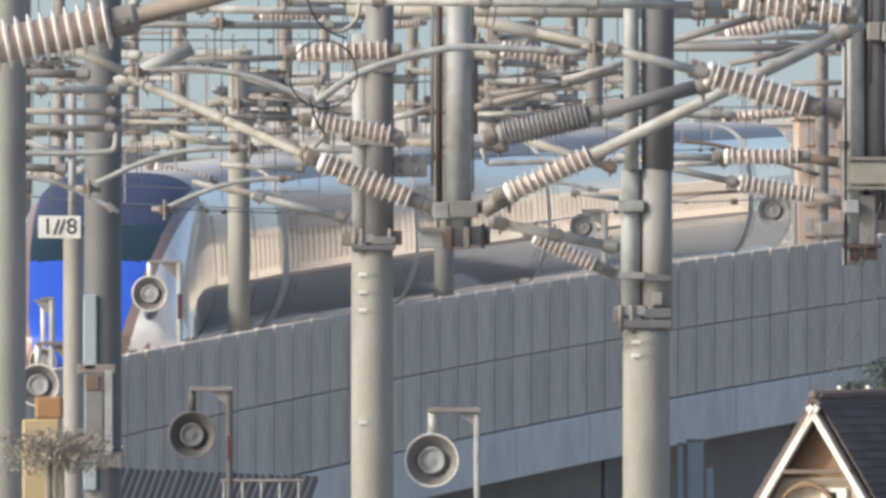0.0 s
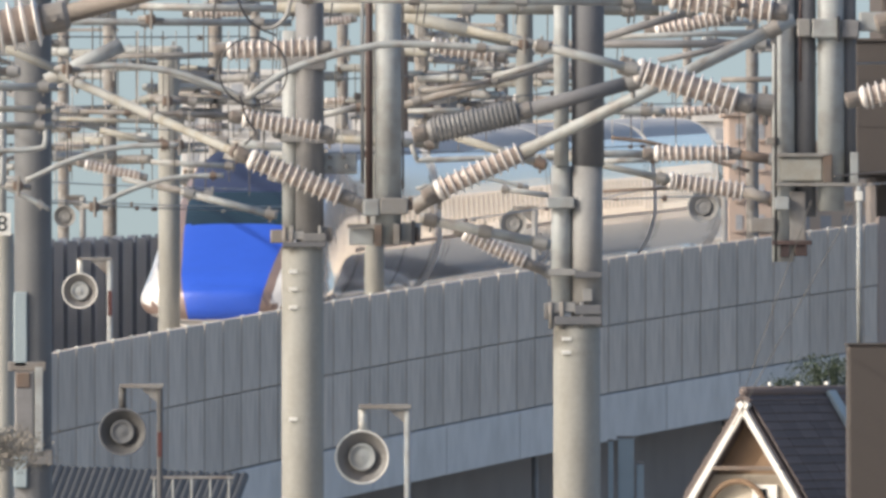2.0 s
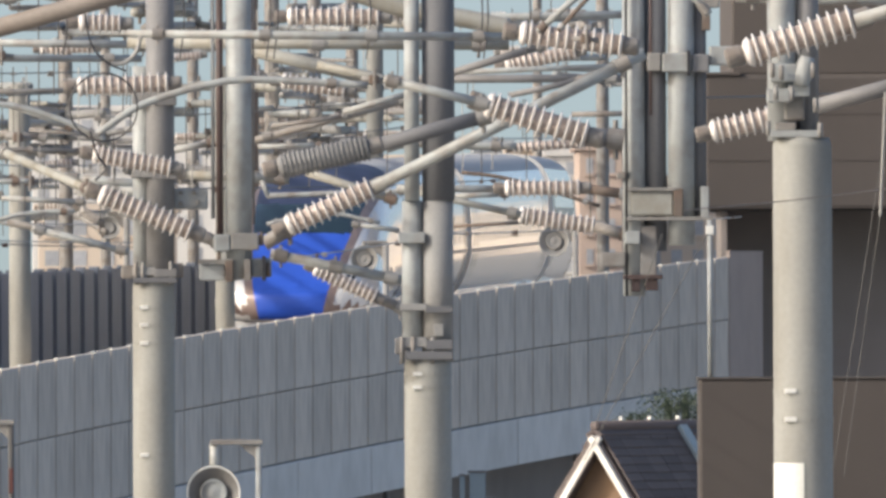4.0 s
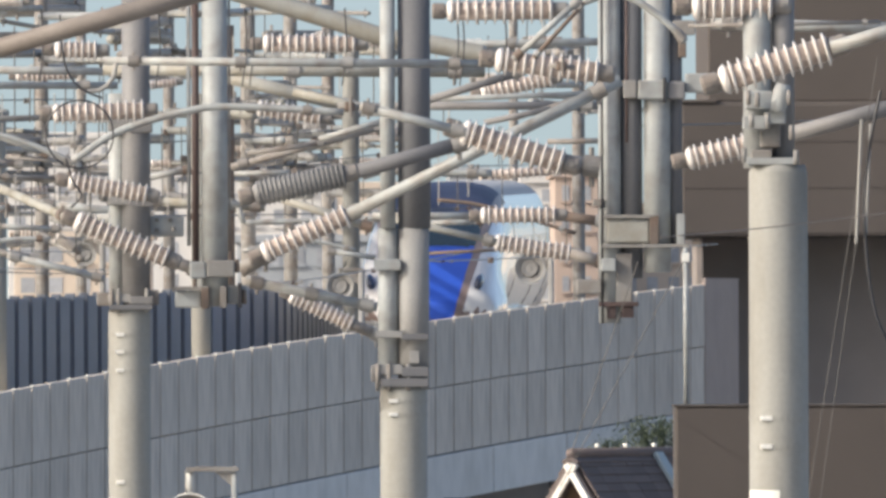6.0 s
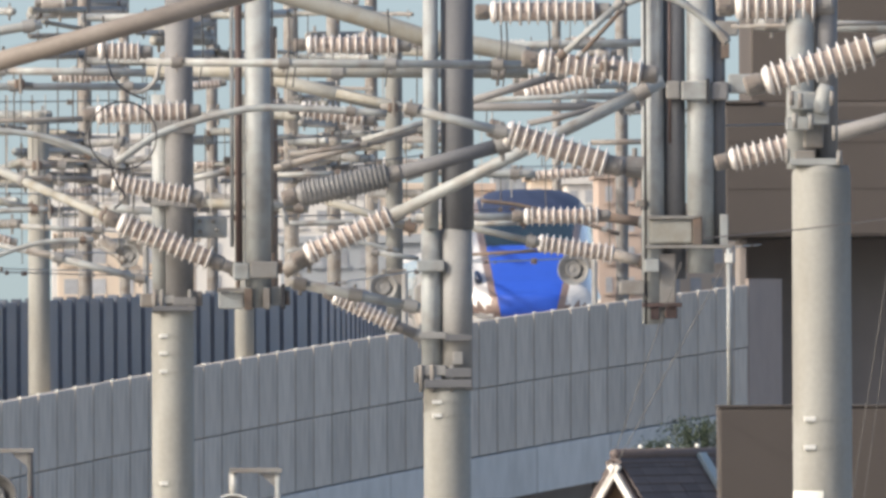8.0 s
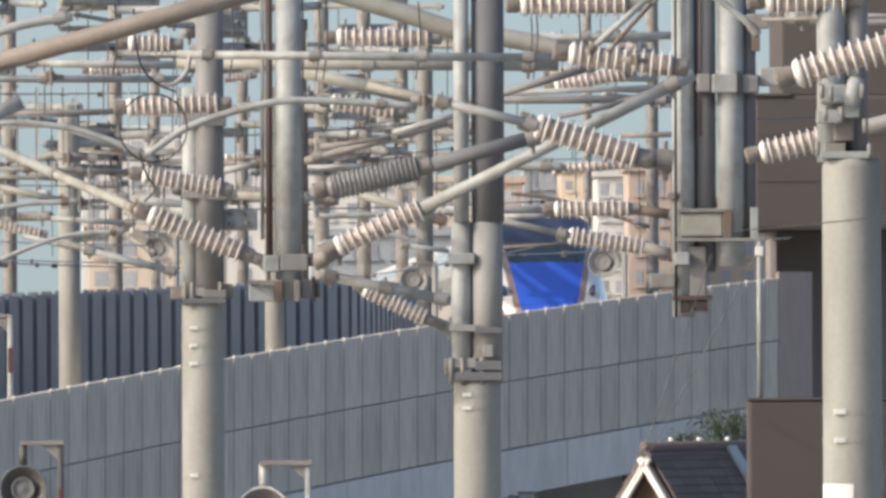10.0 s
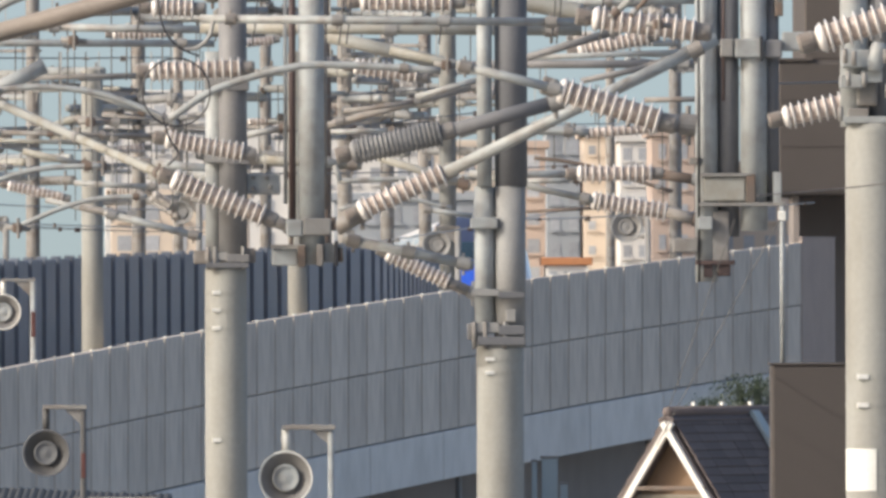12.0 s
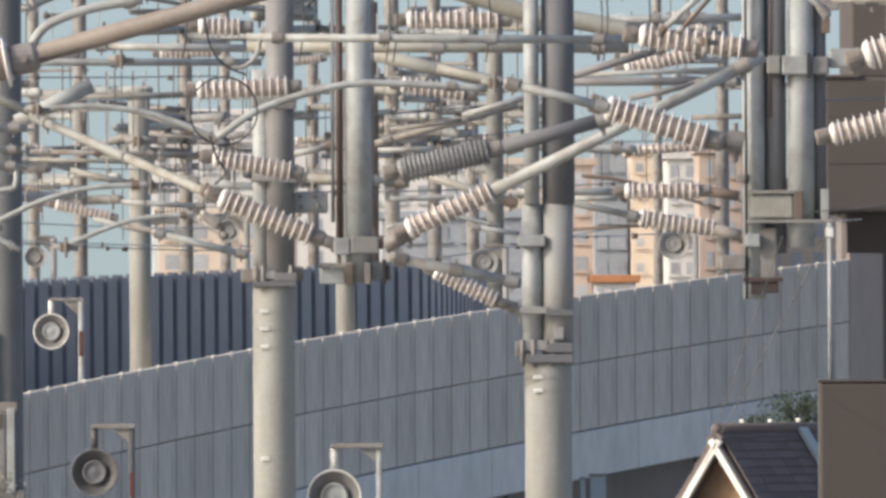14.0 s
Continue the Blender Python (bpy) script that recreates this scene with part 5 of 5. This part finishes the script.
def end_car():
    t = thing("train_end_car", "blue and ivory high-speed train end car with copper stripes", "train car", "train cars")
    ys = [0.0, 0.12, 0.3, 0.55, 0.85, 1.2, 1.6, 2.1, 2.7, 3.3, 4.0, 4.7, 5.4, 6.1, 6.8, 7.5, 8.5, 10, 13, 16, 19, 22, 24.5]

    def border(z):
        """Half the width of the blue cowl at the height z."""
        return 0.70 + 0.21 * max(z, 0)

    def half_ring(w, top, y, f=1.0):
        """The right half of a section, from under the belly to the roof, split where the stripe begins and ends."""
        fine = []
        for k in range(241):
            a = math.pi * (k / 240 - 0.5)
            cx, cz = abs(math.cos(a)) ** 0.52, math.copysign(abs(math.sin(a)) ** 0.52, math.sin(a))
            z = (top / 2 * (1 + cz) - 0.42) * f + 0.30
            lean = tuck(z) * max(0.0, min(1.0, (y - 4.0) / 4.0))
            flare = 0.20 * math.exp(-((z - 0.30) / 0.42) ** 2) * max(0.0, min(1.0, (y + 0.1) / 0.5, (7.0 - y) / 4.0))
            fine.append(Vector((max(w * cx * (1 - 0.07 * max(cz, 0)) * f - lean + flare * min(cx * 1.5, 1.0), 0.0), y, z)))
        out = []
        for edge in (0.19, 0.0):
            hits = [k for k in range(241) if fine[k].x - border(fine[k].z) > edge]
            out.append(hits[-1] if hits else 120 + (60 if edge == 0 else 40))
        k2, k1 = out
        k1 = max(k1, k2 + 4)
        cuts = np.concatenate([np.linspace(0, k2, 45)[:-1], np.linspace(k2, k1, 6)[:-1], np.linspace(k1, 240, 40)])
        ring = []
        for c in cuts:
            i0 = min(int(c), 239)
            ring.append(fine[i0].lerp(fine[i0 + 1], c - i0))
        return ring

    rings = []
    for f, y in ((0.10, -0.23), (0.30, -0.22), (0.50, -0.20), (0.68, -0.165), (0.80, -0.125), (0.92, -0.06)):
        w, top = nose_section(0)
        rings.append(half_ring(w * 0.75, top * 0.9, y, f))
    for y in ys:
        w, top = nose_section(y)
        sq = 0.0 if y > 0.3 else (1 - y / 0.3) * 0.25
        rings.append(half_ring(w * (1 - sq), top * (1 - sq * 0.4), y))
    fine = []
    for r0_, r1_ in zip(rings, rings[1:]):
        y0, y1 = r0_[0].y, r1_[0].y
        m = max(1, int((y1 - y0) / 0.09)) if y0 < 8.5 else max(1, int((y1 - y0) / 0.8))
        for j in range(m):
            fine.append([a.lerp(b, j / m) for a, b in zip(r0_, r1_)])
    fine.append(rings[-1])
    kinds = {"shell": IVORY, "cowl": BLUE, "stripe": COPPER, "windscreen": SCREEN, "roof": ROOF_BLUE, "car_roof": CAR_ROOF}
    bms = {k: bmesh.new() for k in kinds}
    for r0_, r1_ in zip(fine, fine[1:]):
        for k in range(len(r0_) - 1):
            q = (r0_[k], r0_[k + 1], r1_[k + 1], r1_[k])
            c = (q[0] + q[1] + q[2] + q[3]) / 4
            if c.y < 0.0:
                for i in range(25):
                    (fa, fb), n = divmod(i, 5), 5
                    p = [q[0].lerp(q[1], (fb + e) / n).lerp(q[3].lerp(q[2], (fb + e) / n), (fa + g) / n) for e, g in ((0, 0), (1, 0), (1, 1), (0, 1))]
                    c = (p[0] + p[1] + p[2] + p[3]) / 4
                    e = c.x - border(c.z)
                    kd = "stripe" if e > 0.0 and 0.03 < c.z < 0.25 else "shell" if c.z < -0.07 or e > 0.19 else "cowl" if e < 0 else "stripe"
                    for side in (1, -1):
                        bms[kd].faces.new([bms[kd].verts.new((side * v.x, v.y, v.z)) for v in p])
                continue
            if c.y > 8.6:
                kd = "car_roof" if c.z > 2.95 else "shell"
            elif c.z > 3.02:
                kd = "roof"
            elif k >= 49:
                kd = "cowl" if c.z < 1.78 else "windscreen" if c.z < 2.42 else "roof"
            elif k >= 44:
                kd = "stripe"
            else:
                kd = "stripe" if 0.03 < c.z < 0.25 else "shell"
            for side in (1, -1):
                bms[kd].faces.new([bms[kd].verts.new((side * p.x, p.y, p.z)) for p in q])
    bms["cowl"].faces.new([bms["cowl"].verts.new(p) for p in rings[0]] + [bms["cowl"].verts.new((-p.x, p.y, p.z)) for p in rings[0][-2:0:-1]])
    bms["shell"].faces.new([bms["shell"].verts.new(p) for p in rings[-1]] + [bms["shell"].verts.new((-p.x, p.y, p.z)) for p in rings[-1][-2:0:-1]])
    for k, bm in bms.items():
        bmesh.ops.remove_doubles(bm, verts=bm.verts, dist=0.0005)
        bmesh.ops.recalc_face_normals(bm, faces=bm.faces)
        part(k, bm, kinds[k], t, smooth=True)
    for s in (-1, 1):
        bm = bmesh.new()
        bmesh.ops.create_uvsphere(bm, u_segments=16, v_segments=10, radius=1, matrix=Matrix.Translation((s * 1.27, 0.80, 0.90)) @ Matrix.Rotation(s * 0.25, 4, "Y") @ Matrix.Diagonal((0.12, 0.50, 0.25, 1)))
        part("headlight", bm, LENS, t, "dark blue headlight lens", True)
        for i in range(13):
            side_window(t, s, 10.6 + i * 1.04)
    for s in (-1, 1):
        belt_stripe(t, s, 8.8, 24.3)
        for y in (9.4, 18.1, 23.6):
            part("door_seam", side_strip(s, y, y + 0.16, 0.1, 2.5, 0.006, 10), CAR_WINDOW, t, "dark door seam")
    part("skirt", box_bm((-1.35, 0.3, -0.42), (1.35, 24.2, -0.10), 0.05), IVORY, t)
    for y in (5.0, 21.0):
        b = part("bogie", box_bm((-1.2, y - 1.6, -0.75), (1.2, y + 1.6, -0.40), 0.05), UNDER, t)
        for yy in (-1.25, 1.25):
            part("wheelset", sweep_bm([Vector((-0.8, y + yy, -0.62)), Vector((0.8, y + yy, -0.62))], 0.43, 18), UNDER, b)
    return t


def middle_car():
    t = thing("train_car", "ivory and blue high-speed train car with a copper stripe", "train car", "train cars")
    n = 96
    prof = []
    for k in range(n):
        a = 2 * math.pi * k / n
        cx = math.copysign(abs(math.cos(a)) ** 0.5, math.cos(a))
        cz = math.copysign(abs(math.sin(a)) ** 0.5, math.sin(a))
        z = 1.71 * (1 + cz) - 0.12
        prof.append((math.copysign(max(1.68 * abs(cx) * (1 - 0.07 * max(cz, 0)) - tuck(z), 0.0), cx), z))
    kinds = {"shell": IVORY, "roof": CAR_ROOF}
    bms = {k: bmesh.new() for k in kinds}
    for k in range(n):
        a, b = prof[k], prof[(k + 1) % n]
        z = (a[1] + b[1]) / 2
        kd = "roof" if z > 2.95 else "shell"
        bms[kd].faces.new([bms[kd].verts.new(p) for p in ((a[0], 0, a[1]), (b[0], 0, b[1]), (b[0], 24.4, b[1]), (a[0], 24.4, a[1]))])
    for y in (0, 24.4):
        bms["shell"].faces.new([bms["shell"].verts.new((x, y, z)) for x, z in prof])
    for k, bm in bms.items():
        bmesh.ops.recalc_face_normals(bm, faces=bm.faces)
        part(k, bm, kinds[k], t)
    for s in (-1, 1):
        belt_stripe(t, s, 0.1, 24.3)
        for y in (0.8, 1.7, 22.6, 23.5):
            part("door_seam", side_strip(s, y, y + 0.10, 0.1, 2.5, 0.006, 10), CAR_WINDOW, t, "dark door seam")
        for i in range(19):
            side_window(t, s, 2.4 + i * 1.04)
    part("skirt", box_bm((-1.35, 0.2, -0.45), (1.35, 24.2, -0.08), 0.04), IVORY, t)
    for y in (3.5, 21.0):
        b = part("bogie", box_bm((-1.2, y - 1.6, -0.75), (1.2, y + 1.6, -0.40), 0.05), UNDER, t)
        for yy in (-1.25, 1.25):
            part("wheelset", sweep_bm([Vector((-0.8, y + yy, -0.62)), Vector((0.8, y + yy, -0.62))], 0.43, 18), UNDER, b)
    return t


tail = end_car()
cars = [middle_car()]
for i in range(4):
    cars.append(copy_thing(cars[0], Matrix.Identity(4)))


def motions():
    # how far ahead the tail stands, second by second
    when = (0.0, 0.9, 1.8, 2.4, 3.0, 3.6, 4.2, 5.3, 6.5, 7.0, 7.7, 8.7, 9.8, 11.0, 11.5, 12.2, 13.0, 14.0)
    ahead = (362, 380, 400, 412, 423.5, 435, 449, 470, 490, 498, 512, 539, 575, 625, 648, 680, 718, 765)
    slopes = np.gradient(ahead, when)

    def tail_at(t):
        i = max(0, min(len(when) - 2, int(np.searchsorted(when, t)) - 1))
        h = when[i + 1] - when[i]
        s = (t - when[i]) / h
        return ahead[i] * (2 * s ** 3 - 3 * s * s + 1) + slopes[i] * h * (s ** 3 - 2 * s * s + s) + ahead[i + 1] * (3 * s * s - 2 * s ** 3) + slopes[i + 1] * h * (s ** 3 - s * s)

    for k, car in enumerate([tail, *cars]):
        rows = []
        for j in range(29):
            t = j * 0.5
            s = run_at(tail_at(t)) + k * 25.0
            a, b = on_line(s + 4), on_line(s + 21)
            y = (b - a).normalized()
            x = y.cross(Vector((0, 0, 1))).normalized()
            m = Matrix((x, y, x.cross(y))).transposed().to_4x4()
            m.translation = a - y * 4
            rows.append((t, m))
        walk(car, rows)


motions()
